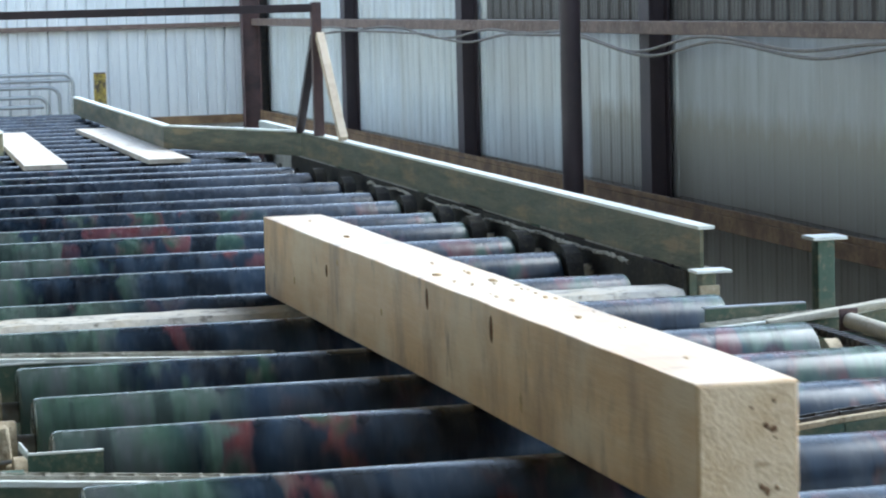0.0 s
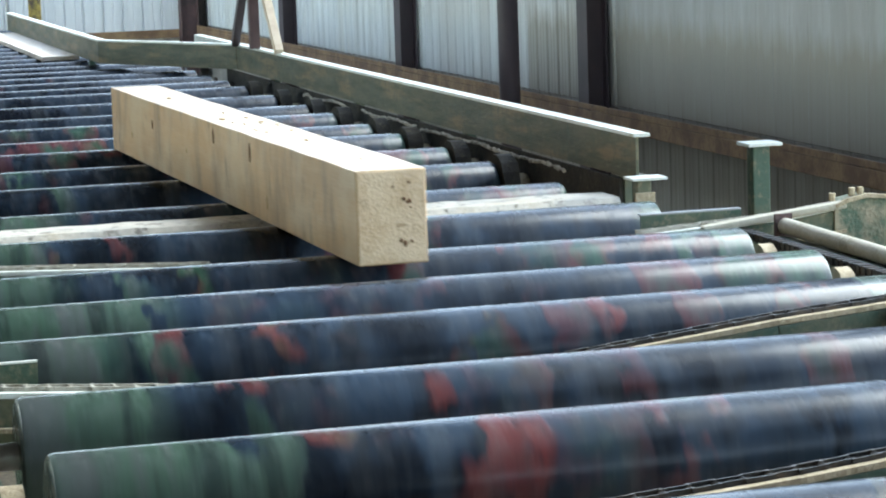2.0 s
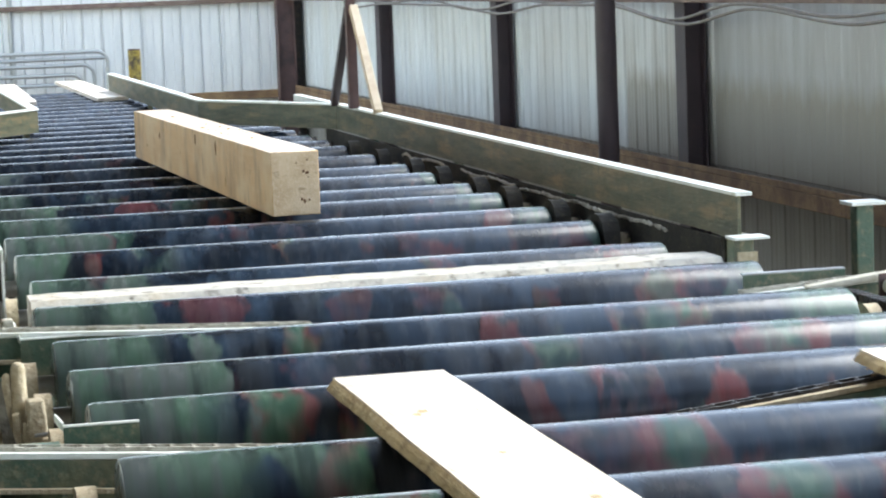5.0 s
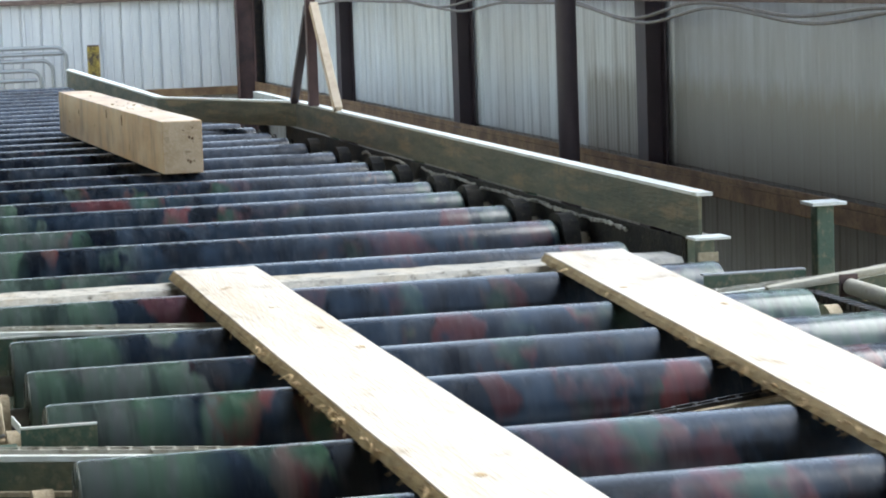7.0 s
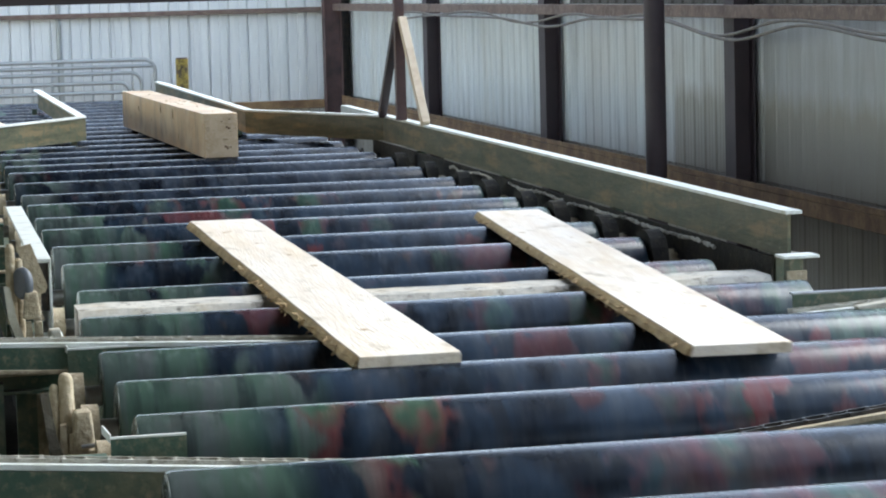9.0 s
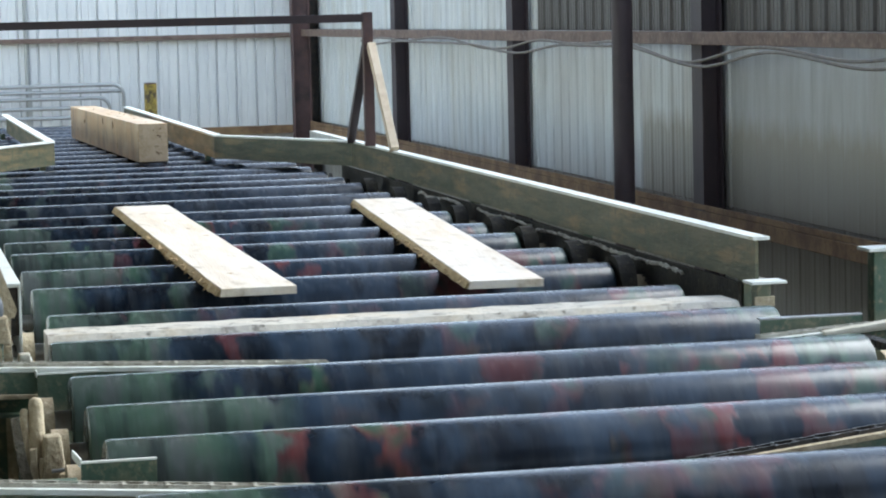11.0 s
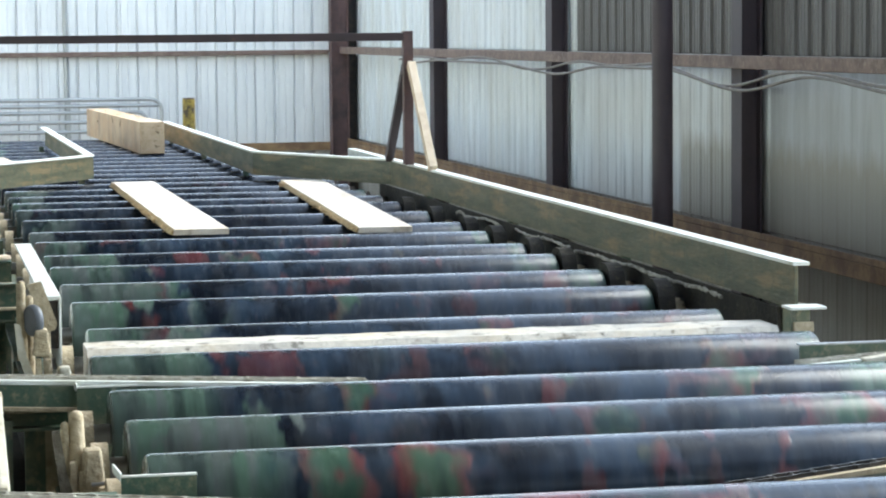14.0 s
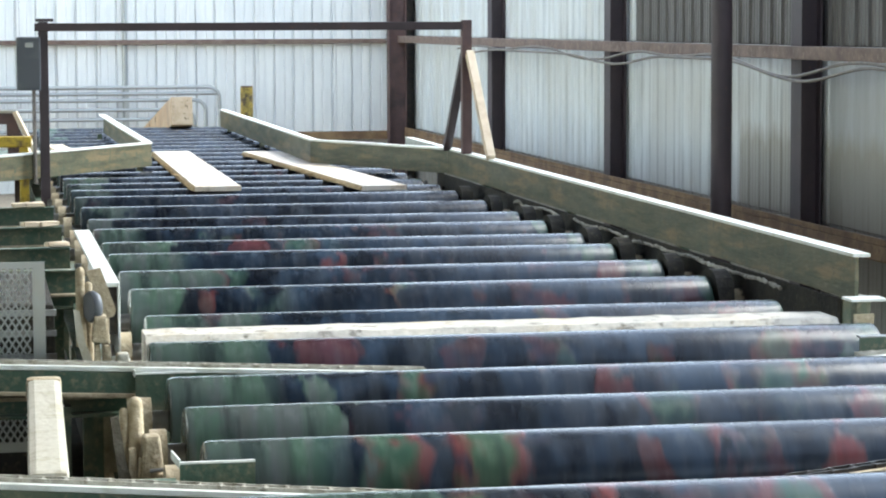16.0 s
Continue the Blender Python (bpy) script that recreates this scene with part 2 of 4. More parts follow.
def roller_mat(name, paint, wear, dark, light, gloss=0.26):
    """Dark burnished steel with left-over green paint, red primer at its rims, and full paint near the ends."""
    m = bpy.data.materials.new(name)
    m.use_nodes = True
    n, l = m.node_tree.nodes, m.node_tree.links
    b = n["Principled BSDF"]
    tc, oi = n.new("ShaderNodeTexCoord"), n.new("ShaderNodeObjectInfo")

    def math_node(op, a, c=None, d=None):
        k = n.new("ShaderNodeMath")
        k.operation = op
        for i, v in enumerate((a, c, d)):
            if v is None:
                continue
            if isinstance(v, (int, float)):
                k.inputs[i].default_value = v
            else:
                l.new(v, k.inputs[i])
        return k.outputs[0]

    def noise_at(scale, stretch, offset, detail=4):
        v = n.new("ShaderNodeVectorMath")
        v.operation = "MULTIPLY_ADD"
        v.inputs[1].default_value = stretch
        l.new(tc.outputs["Object"], v.inputs[0])
        l.new(math_node("MULTIPLY_ADD", oi.outputs["Random"], 50.0, offset), v.inputs[2])
        t = n.new("ShaderNodeTexNoise")
        t.inputs["Scale"].default_value, t.inputs["Detail"].default_value = scale, detail
        l.new(v.outputs[0], t.inputs["Vector"])
        return t.outputs["Fac"]

    def blend(fac, a, c):
        k = n.new("ShaderNodeMix")
        k.data_type = "RGBA"
        l.new(fac, k.inputs["Factor"])
        for name, v in (("A", a), ("B", c)):
            if isinstance(v, tuple):
                k.inputs[name].default_value = (*v, 1)
            else:
                l.new(v, k.inputs[name])
        return k.outputs["Result"]

    def step(v, low, high):
        k = n.new("ShaderNodeMapRange")
        k.inputs["From Min"].default_value, k.inputs["From Max"].default_value = low, high
        l.new(v, k.inputs["Value"])
        return k.outputs[0]

    sep = n.new("ShaderNodeSeparateXYZ")
    l.new(tc.outputs["Object"], sep.inputs[0])
    ends = math_node("MAXIMUM", step(sep.outputs[0], 0.62, 0.12), step(sep.outputs[0], 2.05, 2.4))
    fine = noise_at(22, (1, 1, 1), 9.0)
    warp = n.new("ShaderNodeVectorMath")
    warp.operation = "MULTIPLY_ADD"
    warp.inputs[1].default_value = (7.2, 2.8, 2.8)
    l.new(tc.outputs["Object"], warp.inputs[0])
    wob = math_node("MULTIPLY_ADD", noise_at(9, (1.4, 1, 1), 5.0, 5), 1.2, math_node("MULTIPLY", oi.outputs["Random"], 60.0))
    l.new(wob, warp.inputs[2])
    cells = n.new("ShaderNodeTexVoronoi")
    cells.feature = "SMOOTH_F1"
    cells.inputs["Scale"].default_value, cells.inputs["Smoothness"].default_value = 1.0, 0.3
    l.new(warp.outputs[0], cells.inputs["Vector"])
    pick = n.new("ShaderNodeSeparateColor")
    l.new(cells.outputs["Color"], pick.inputs[0])
    r1, r2, r3 = pick.outputs
    far = math_node("ADD", cells.outputs["Distance"], math_node("MULTIPLY", math_node("SUBTRACT", fine, 0.5), 0.6))
    steel = blend(r1, dark, light)
    steel = blend(math_node("MULTIPLY", step(noise_at(9, (1, 0.8, 0.8), 3.0, 6), 0.48, 0.66), 0.8), steel, light)
    steel = blend(math_node("MULTIPLY", step(noise_at(4.5, (1, 0.6, 0.6), 21.0, 5), 0.5, 0.36), 0.85), steel, dark)
    green = blend(step(fine, 0.4, 0.75), (0.045, 0.105, 0.06), (0.085, 0.14, 0.095))
    green = blend(math_node("MULTIPLY", ends, 0.55), green, (0.085, 0.13, 0.108))
    red = blend(step(fine, 0.4, 0.8), (0.17, 0.038, 0.035), (0.1, 0.042, 0.042))
    core = math_node("SUBTRACT", 1.0, step(far, 0.32, 0.62))
    patch = step(math_node("ADD", r2, math_node("MULTIPLY", math_node("SUBTRACT", fine, 0.5), 0.45)), paint, paint + 0.45)
    spot = blend(math_node("MULTIPLY", core, step(r3, 0.14, 0.32)), red, green)
    c = blend(math_node("MULTIPLY", patch, 0.85), steel, spot)
    cover = step(math_node("ADD", ends, math_node("MULTIPLY", math_node("SUBTRACT", r1, 0.5), 0.9)), wear, wear + 0.25)
    c = blend(math_node("MULTIPLY", cover, 0.9), c, blend(math_node("MULTIPLY", r2, 0.7), green, (0.085, 0.094, 0.1)))
    band = noise_at(1.0, (13, 1.2, 1.2), 31.0, 4)
    c = blend(math_node("MULTIPLY", step(band, 0.5, 0.62), math_node("MULTIPLY_ADD", cover, 0.5, 0.18)), c, (0.095, 0.102, 0.108))
    c = blend(math_node("MULTIPLY", step(band, 0.46, 0.36), math_node("MULTIPLY_ADD", cover, 0.35, 0.25)), c, (0.012, 0.018, 0.022))
    patch = math_node("MAXIMUM", patch, cover)
    streak = noise_at(1.0, (48, 5, 5), 14.0, 3)
    c = blend(math_node("MULTIPLY", step(streak, 0.48, 0.7), 0.09), c, (0.06, 0.08, 0.1))
    c = blend(math_node("MULTIPLY", step(streak, 0.5, 0.3), 0.16), c, (0.008, 0.01, 0.014))
    l.new(c, b.inputs["Base Color"])
    b.inputs["Specular IOR Level"].default_value = gloss
    rough = math_node("MULTIPLY_ADD", fine, 0.22, 0.15)
    l.new(rough, b.inputs["Roughness"])
    bp = n.new("ShaderNodeBump")
    bp.inputs["Strength"].default_value, bp.inputs["Distance"].default_value = 0.15, 0.004
    l.new(patch, bp.inputs["Height"])
    l.new(bp.outputs[0], b.inputs["Normal"])
    return m


M_ROLLER = roller_mat("worn_painted_roller", 0.6, 0.42, (0.0025, 0.0045, 0.0095), (0.026, 0.043, 0.07))
M_ROLLER_FAR = roller_mat("burnished_roller", 0.93, 0.75, (0.0025, 0.004, 0.0085), (0.03, 0.041, 0.061), 0.2)


# ---- mesh helpers ----
def mesh_of(bm, name, material, smooth=False):
    me = bpy.data.meshes.new(name)
    bm.normal_update()
    bm.to_mesh(me)
    bm.free()
    me.materials.append(material)
    if smooth:
        for p in me.polygons:
            p.use_smooth = True
        me.set_sharp_from_angle(angle=radians(40))
    return me


def part(name, bm, material, parent=None, label="", smooth=False, at=None):
    ob = new(name, mesh_of(bm, name, material, smooth))
    if parent is not None:
        ob.parent = parent
    if at is not None:
        ob.matrix_basis = at
    if label:
        ob["label"] = label
    return ob


def thing(name, at, label, category, group="", kind=""):
    ob = new(name)
    ob.matrix_basis = at
    return tagged(ob, label, category, group, kind)


def box(bm, x0, x1, y0, y1, z0, z1, bevel=0.0, m=None):
    made = bmesh.ops.create_cube(bm, size=1)["verts"]
    bmesh.ops.scale(bm, vec=(x1 - x0, y1 - y0, z1 - z0), verts=made)
    bmesh.ops.translate(bm, vec=((x0 + x1) / 2, (y0 + y1) / 2, (z0 + z1) / 2), verts=made)
    if m is not None:
        bmesh.ops.transform(bm, matrix=m, verts=made)
    if bevel:
        edges = list({e for v in made for e in v.link_edges})
        bmesh.ops.bevel(bm, geom=edges, offset=bevel, segments=2, profile=0.6, affect="EDGES")
    return bm


def boxes(*rows, bevel=0.0):
    bm = bmesh.new()
    for r in rows:
        box(bm, *r, bevel=bevel)
    return bm


def rod(bm, a, b, r, sides=10, r2=None):
    a, b = Vector(a), Vector(b)
    m = Matrix.Translation((a + b) / 2) @ (b - a).to_track_quat("Z", "Y").to_matrix().to_4x4()
    bmesh.ops.create_cone(bm, cap_ends=True, segments=sides, radius1=r, radius2=r if r2 is None else r2, depth=(b - a).length, matrix=m)
    return bm


def bar(bm, a, b, w, h, bevel=0.004):
    """A square bar from a to b, w wide and h high."""
    a, b = Vector(a), Vector(b)
    m = Matrix.Translation((a + b) / 2) @ (b - a).to_track_quat("Y", "Z").to_matrix().to_4x4()
    d = (b - a).length
    return box(bm, -w / 2, w / 2, -d / 2, d / 2, -h / 2, h / 2, bevel, m)


def sweep(bm, outline, path):
    """A closed outline in (side, up) carried along a level path with mitred corners."""
    rings = []
    pts = [Vector(p) for p in path]
    for i, p in enumerate(pts):
        a = (p - pts[i - 1]).normalized() if i else (pts[1] - p).normalized()
        b = (pts[i + 1] - p).normalized() if i < len(pts) - 1 else a
        side_a, side_b = Vector((a.y, -a.x, 0)), Vector((b.y, -b.x, 0))
        side = (side_a + side_b).normalized()
        side /= max(0.3, side.dot(side_a))
        rings.append([bm.verts.new(p + side * s + Vector((0, 0, u))) for s, u in outline])
    k = len(outline)
    for r0, r1 in zip(rings, rings[1:]):
        for j in range(k):
            bm.faces.new((r0[j], r0[(j + 1) % k], r1[(j + 1) % k], r1[j]))
    bm.faces.new(rings[0][::-1]), bm.faces.new(rings[-1])
    bmesh.ops.recalc_face_normals(bm, faces=bm.faces)
    return bm


def channel_outline(w, h, t, turn=1):
    """A C channel that stands on its edge, open to the side given by turn."""
    s = turn
    return [(0, 0), (s * w, 0), (s * w, t), (s * t, t), (s * t, h - t), (s * w, h - t), (s * w, h), (0, h)]


def lathe(bm, profile, sides=32):
    """Turn a profile of (x, r) about the x axis."""
    rings = [[bm.verts.new((x, r * math.cos(a), r * math.sin(a))) for a in (2 * math.pi * k / sides for k in range(sides))] for x, r in profile]
    for r0, r1 in zip(rings, rings[1:]):
        for k in range(sides):
            bm.faces.new((r0[k], r0[(k + 1) % sides], r1[(k + 1) % sides], r1[k]))
    bm.faces.new(rings[0]), bm.faces.new(rings[-1])
    bmesh.ops.recalc_face_normals(bm, faces=bm.faces)
    return bm


# ---- the building ----
WALL_X, BACK_Y = 5.12, 29.4


def rib_profile(width, rise):
    """Points across one wall sheet: raised ribs at a quarter of its width, small beads between."""
    pts, pitch = [], width / 4
    for k in range(4):
        u = k * pitch
        pts += [(u, 0), (u + 0.012, rise), (u + 0.034, rise), (u + 0.046, 0), (u + 0.10, 0), (u + 0.106, rise * 0.24), (u + 0.118, rise * 0.24), (u + 0.124, 0)]
        pts += [(u + 0.160, 0), (u + 0.166, rise * 0.24), (u + 0.178, rise * 0.24), (u + 0.184, 0)]
    pts.append((width, 0))
    return pts


def groove_profile(width):
    """Flat pans between sloped grooves in uneven pairs, with narrow beads between."""
    pts = []
    for u, w, deep in ((0.03, 0.034, 0.0), (0.15, 0.02, 0.026), (0.262, 0.03, 0.0), (0.37, 0.02, 0.027), (0.49, 0.036, 0.0), (0.60, 0.02, 0.026), (0.718, 0.03, 0.0), (0.83, 0.02, 0.028)):
        pts += [(u, 0.034), (u + w * 0.25, deep), (u + w * 0.75, deep), (u + w, 0.034)]
    return [(0, 0.034)] + pts + [(width - 0.004, 0.034), (width - 0.003, 0.0)]


def sheet_mesh(name, width, z0, z1, material, grooved=False, rise=0.017):
    bm = bmesh.new()
    pts = groove_profile(width) if grooved else rib_profile(width, rise)
    front = [[bm.verts.new((u, v, z)) for u, v in pts] for z in (z0, z1)]
    for a, b, c, d in zip(front[0], front[0][1:], front[1][1:], front[1]):
        bm.faces.new((a, b, c, d))
    back = bmesh.ops.extrude_face_region(bm, geom=list(bm.faces))
    bmesh.ops.translate(bm, vec=(0, -0.003, 0), verts=[v for v in back["geom"] if isinstance(v, bmesh.types.BMVert)])
    bmesh.ops.recalc_face_normals(bm, faces=bm.faces)
    return mesh_of(bm, name, material)


SHEET_W = 0.92
ROOF_Z = 4.3
WALL_TOP = 2.9      # east wall cut short of the roof, out of view, to admit side light


def build_walls():
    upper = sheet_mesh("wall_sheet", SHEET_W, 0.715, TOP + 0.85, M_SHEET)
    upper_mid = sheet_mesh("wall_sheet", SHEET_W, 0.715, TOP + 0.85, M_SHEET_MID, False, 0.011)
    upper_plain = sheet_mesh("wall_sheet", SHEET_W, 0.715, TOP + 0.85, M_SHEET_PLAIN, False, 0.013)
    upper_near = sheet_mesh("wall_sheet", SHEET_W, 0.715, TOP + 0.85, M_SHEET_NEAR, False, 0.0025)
    lower = sheet_mesh("wall_sheet", SHEET_W, 0.0, 0.71, M_SHEET_LOW, False, 0.006)
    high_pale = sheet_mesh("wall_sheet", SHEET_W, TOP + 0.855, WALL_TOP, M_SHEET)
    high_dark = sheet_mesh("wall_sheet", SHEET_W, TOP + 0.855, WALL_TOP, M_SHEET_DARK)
    back = sheet_mesh("wall_sheet", SHEET_W, 0.0, ROOF_Z, M_SHEET_BACK, True)
    right = part("wall_east", boxes((WALL_X + 0.03, WALL_X + 0.12, 8.2, BACK_Y + 0.12, 0, WALL_TOP)), M_COLUMN)
    tagged(right, "corrugated galvanised metal wall, dusty towards its foot, cut short above to let light in", "wall", kind="structure")
    north = part("wall_north", boxes((-9, WALL_X + 0.02, BACK_Y + 0.03, BACK_Y + 0.12, 0, ROOF_Z)), M_COLUMN)
    tagged(north, "pale blue-grey corrugated metal wall behind the line", "wall", kind="structure")
    for k in range(23):
        y = BACK_Y - 0.02 - k * SHEET_W
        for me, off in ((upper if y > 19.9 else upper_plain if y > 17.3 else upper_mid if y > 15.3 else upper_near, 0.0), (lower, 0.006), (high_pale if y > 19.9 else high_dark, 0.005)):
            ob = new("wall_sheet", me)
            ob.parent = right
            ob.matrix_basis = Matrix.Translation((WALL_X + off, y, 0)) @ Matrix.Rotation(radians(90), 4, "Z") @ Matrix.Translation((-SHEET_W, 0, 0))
    for k in range(15):
        ob = new("wall_sheet", back)
        ob.parent = north
        ob.matrix_basis = Matrix.Translation((WALL_X - 0.02 - k * SHEET_W, BACK_Y, 0)) @ Matrix.Rotation(radians(180), 4, "Z")
    ledge = part("trim_1", boxes((WALL_X - 0.16, WALL_X - 0.02, 8.3, BACK_Y - 0.05, 0.60, 0.69), (WALL_X - 0.16, WALL_X - 0.15, 8.3, BACK_Y - 0.05, 0.695, 0.73), bevel=0.004), M_LEDGE)
    tagged(ledge, "dusty brown steel girt along the wall", "girt", kind="structure")
    girt = part("trim_2", boxes((WALL_X - 0.24, WALL_X - 0.16, 8.3, BACK_Y - 0.05, TOP + 0.772, TOP + 0.852), bevel=0.006), M_GIRT)
    tagged(girt, "tan-brown steel girt across the wall columns", "girt", kind="structure")
    ledge2 = part("trim_3", boxes((-9, WALL_X - 0.2, BACK_Y - 0.14, BACK_Y - 0.02, 0.585, 0.68), bevel=0.004), M_LEDGE)
    tagged(ledge2, "brown steel girt low on the back wall", "girt", kind="structure")
    girt2 = part("trim_4", boxes((-9, WALL_X - 0.35, BACK_Y - 0.12, BACK_Y - 0.02, TOP + 0.765, TOP + 0.82), bevel=0.006), M_GIRT)
    tagged(girt2, "red-brown steel girt on the back wall", "girt", kind="structure")
    floor = part("floor", boxes((-40, 40, -30, 60, -0.2, 0)), M_CONCRETE)
    tagged(floor, "dirty concrete mill floor strewn with sawdust", "floor", kind="structure")
    # unseen roof, added and cut only to set where daylight falls
    ceiling = part("ceiling", boxes((-9, WALL_X + 0.4, -12, 2.6, ROOF_Z, ROOF_Z + 0.1), (-9, 2.6, 2.6, 20.0, ROOF_Z, ROOF_Z + 0.1), (-9, -3.0, 20.0, BACK_Y + 0.3, ROOF_Z, ROOF_Z + 0.1)), M_SHEET_LOW)
    tagged(ceiling, "unseen sheet metal roof added to shape daylight, open towards the wall and far end", "roof", kind="structure")
    # unseen walls added to darken roller reflections; doorway and bay admit fill light
    south = part("wall_south", boxes((-9, -4, -12.1, -12, 0, ROOF_Z), (3.4, WALL_X + 0.12, -12.1, -12, 0, ROOF_Z), (-4, 3.4, -12.1, -12, 3.2, ROOF_Z)), M_SHEET_LOW)
    tagged(south, "unseen sheet metal wall added to block daylight, with an open doorway", "wall", kind="structure")
    west = part("wall_west", boxes((-9.1, -9, -12, 7, 0, ROOF_Z), (-9.1, -9, 28, BACK_Y + 0.12, 0, ROOF_Z), (-9.1, -9, 7, 28, 4.1, ROOF_Z)), M_SHEET_LOW)
    tagged(west, "unseen sheet metal side wall added to shape daylight, with an open bay", "wall", kind="structure")


def build_columns():
    def column(name, x0, x1, y0, y1, z1, label, m=M_COLUMN):
        ob = thing(name, pose((x0 + x1) / 2, (y0 + y1) / 2, 0), label, "column", "steel building columns")
        w, d = (x1 - x0) / 2, (y1 - y0) / 2
        part("flange", boxes((-w, -w + 0.014, -d, d, 0.012, z1), bevel=0.002), m, ob)
        part("flange", boxes((w - 0.014, w, -d, d, 0.012, z1), bevel=0.002), m, ob)
        part("web", boxes((-w + 0.014, w - 0.014, -0.03, 0.03, 0.012, z1)), m, ob)
        part("base_plate", boxes((-w - 0.05, w + 0.05, -d - 0.05, d + 0.05, 0, 0.012)), m, ob)
        return ob

    lab = "dark brown steel column against the metal wall"
    for y in (24.2, 19.55, 14.85):
        column("steel_column", WALL_X - 0.157, WALL_X - 0.022, y - 0.1, y + 0.1, ROOF_Z, lab)
    column("steel_column", WALL_X - 0.2, WALL_X - 0.022, 9.1, 9.7, ROOF_Z, "broad dark brown steel column beside the wall")
    column("steel_column", 4.77, 4.98, BACK_Y - 0.32, BACK_Y - 0.14, ROOF_Z, "red-brown steel column in the corner of the building", M_RUST)
    post = thing("pipe_post", pose(4.445, 14.72, 0), "dark round steel post standing before the wall", "post", "steel building columns")
    part("pipe", rod(bmesh.new(), (0, 0, 0.012), (0, 0, ROOF_Z), 0.064, 20), M_COLUMN, post, smooth=True)
    part("base_plate", boxes((-0.12, 0.12, -0.12, 0.12, 0, 0.012)), M_COLUMN, post)
    dark = thing("corner_post", pose(5.05, BACK_Y - 0.1, 0), "narrow black steel post in the wall corner", "post", "steel building columns")
    part("angle", boxes((-0.05, 0.05, -0.03, 0.03, 0, ROOF_Z), bevel=0.004), M_DARK, dark)
    pipe = thing("conduit", pose(1.70, BACK_Y - 0.05, 0), "thin grey conduit up the back wall", "conduit")
    part("tube", rod(bmesh.new(), (0, 0, 0.75), (0, 0, ROOF_Z), 0.028, 12), M_PIPE, pipe, smooth=True)


build_walls()
build_columns()


# ---- the roller line ----
def tooth_disc(bm, r, width, teeth, depth):
    """A sprocket about the y axis: a toothed rim with a stepped hub."""
    outer = []
    for k in range(teeth * 4):
        a = 2 * math.pi * k / (teeth * 4)
        rr = r if k % 4 in (0, 1) else r - depth
        outer.append((rr * math.cos(a), rr * math.sin(a)))
    for y in (-width / 2, width / 2):
        bm.faces.new([bm.verts.new((x, y, z)) for x, z in outer])
    bm.verts.ensure_lookup_table()
    n = len(outer)
    for k in range(n):
        bm.faces.new((bm.verts[k], bm.verts[(k + 1) % n], bm.verts[n + (k + 1) % n], bm.verts[n + k]))
    bmesh.ops.recalc_face_normals(bm, faces=bm.faces)
    return bm


R = 0.125
LEFT, RIGHT = 0.49, 2.90
NEAR_Y = [3.85, 4.66, 5.258, 5.998, 6.545, 7.113, 7.906]
MID_Y = [8.65, 9.54, 10.24, 11.03, 11.62, 12.4, 13.03, 13.9, 14.75]
FAR_Y = [15.35 + 0.61 * k for k in range(16)]
BEHIND_Y = [3.85 - 0.74 * k for k in range(1, 12)]
ROLLERS = []


def build_roller(length, y, x0, m):
    ob = thing("conveyor_roller", pose(x0, y, TOP - R), "dark steel conveyor roller with worn green and red paint", "roller", "rollers of the conveyor")
    bm = bmesh.new()
    lathe(bm, [(0, 0.04), (0, R - 0.012), (0.004, R - 0.004), (0.014, R), (length * 0.33, R), (length * 0.66, R), (length - 0.014, R), (length - 0.004, R - 0.004), (length, R - 0.012), (length, 0.04)], 48)
    part("shell", bm, m, ob, smooth=True)
    part("shaft", rod(bmesh.new(), (-0.12, 0, 0), (0, 0, 0), 0.03, 14), M_STEEL, ob, smooth=True)
    part("shaft", rod(bmesh.new(), (length, 0, 0), (length + 0.16, 0, 0), 0.03, 14), M_STEEL, ob, smooth=True)
    disc = tooth_disc(bmesh.new(), 0.074, 0.016, 14, 0.012)
    bmesh.ops.rotate(disc, cent=(0, 0, 0), matrix=Matrix.Rotation(radians(90), 3, "Z"), verts=disc.verts)
    part("drive_sprocket", disc, M_DARK, ob, "oily black drive sprocket", at=pose(length + 0.135, 0, 0))
    return ob


def build_bearing():
    ob = thing("pillow_block", pose(0, 0, 0), "dusty cast pillow block bearing on the conveyor frame", "bearing", "bearings of the rollers")
    bm = bmesh.new()
    rod(bm, (-0.022, 0, 0), (0.022, 0, 0), 0.07, 20)
    part("housing", bm, M_DUST, ob, smooth=True)
    part("foot", boxes((-0.022, 0.022, -0.09, 0.09, -0.075, -0.05), (-0.02, 0.02, -0.05, 0.05, -0.05, -0.02), bevel=0.004), M_DUST, ob)
    return ob


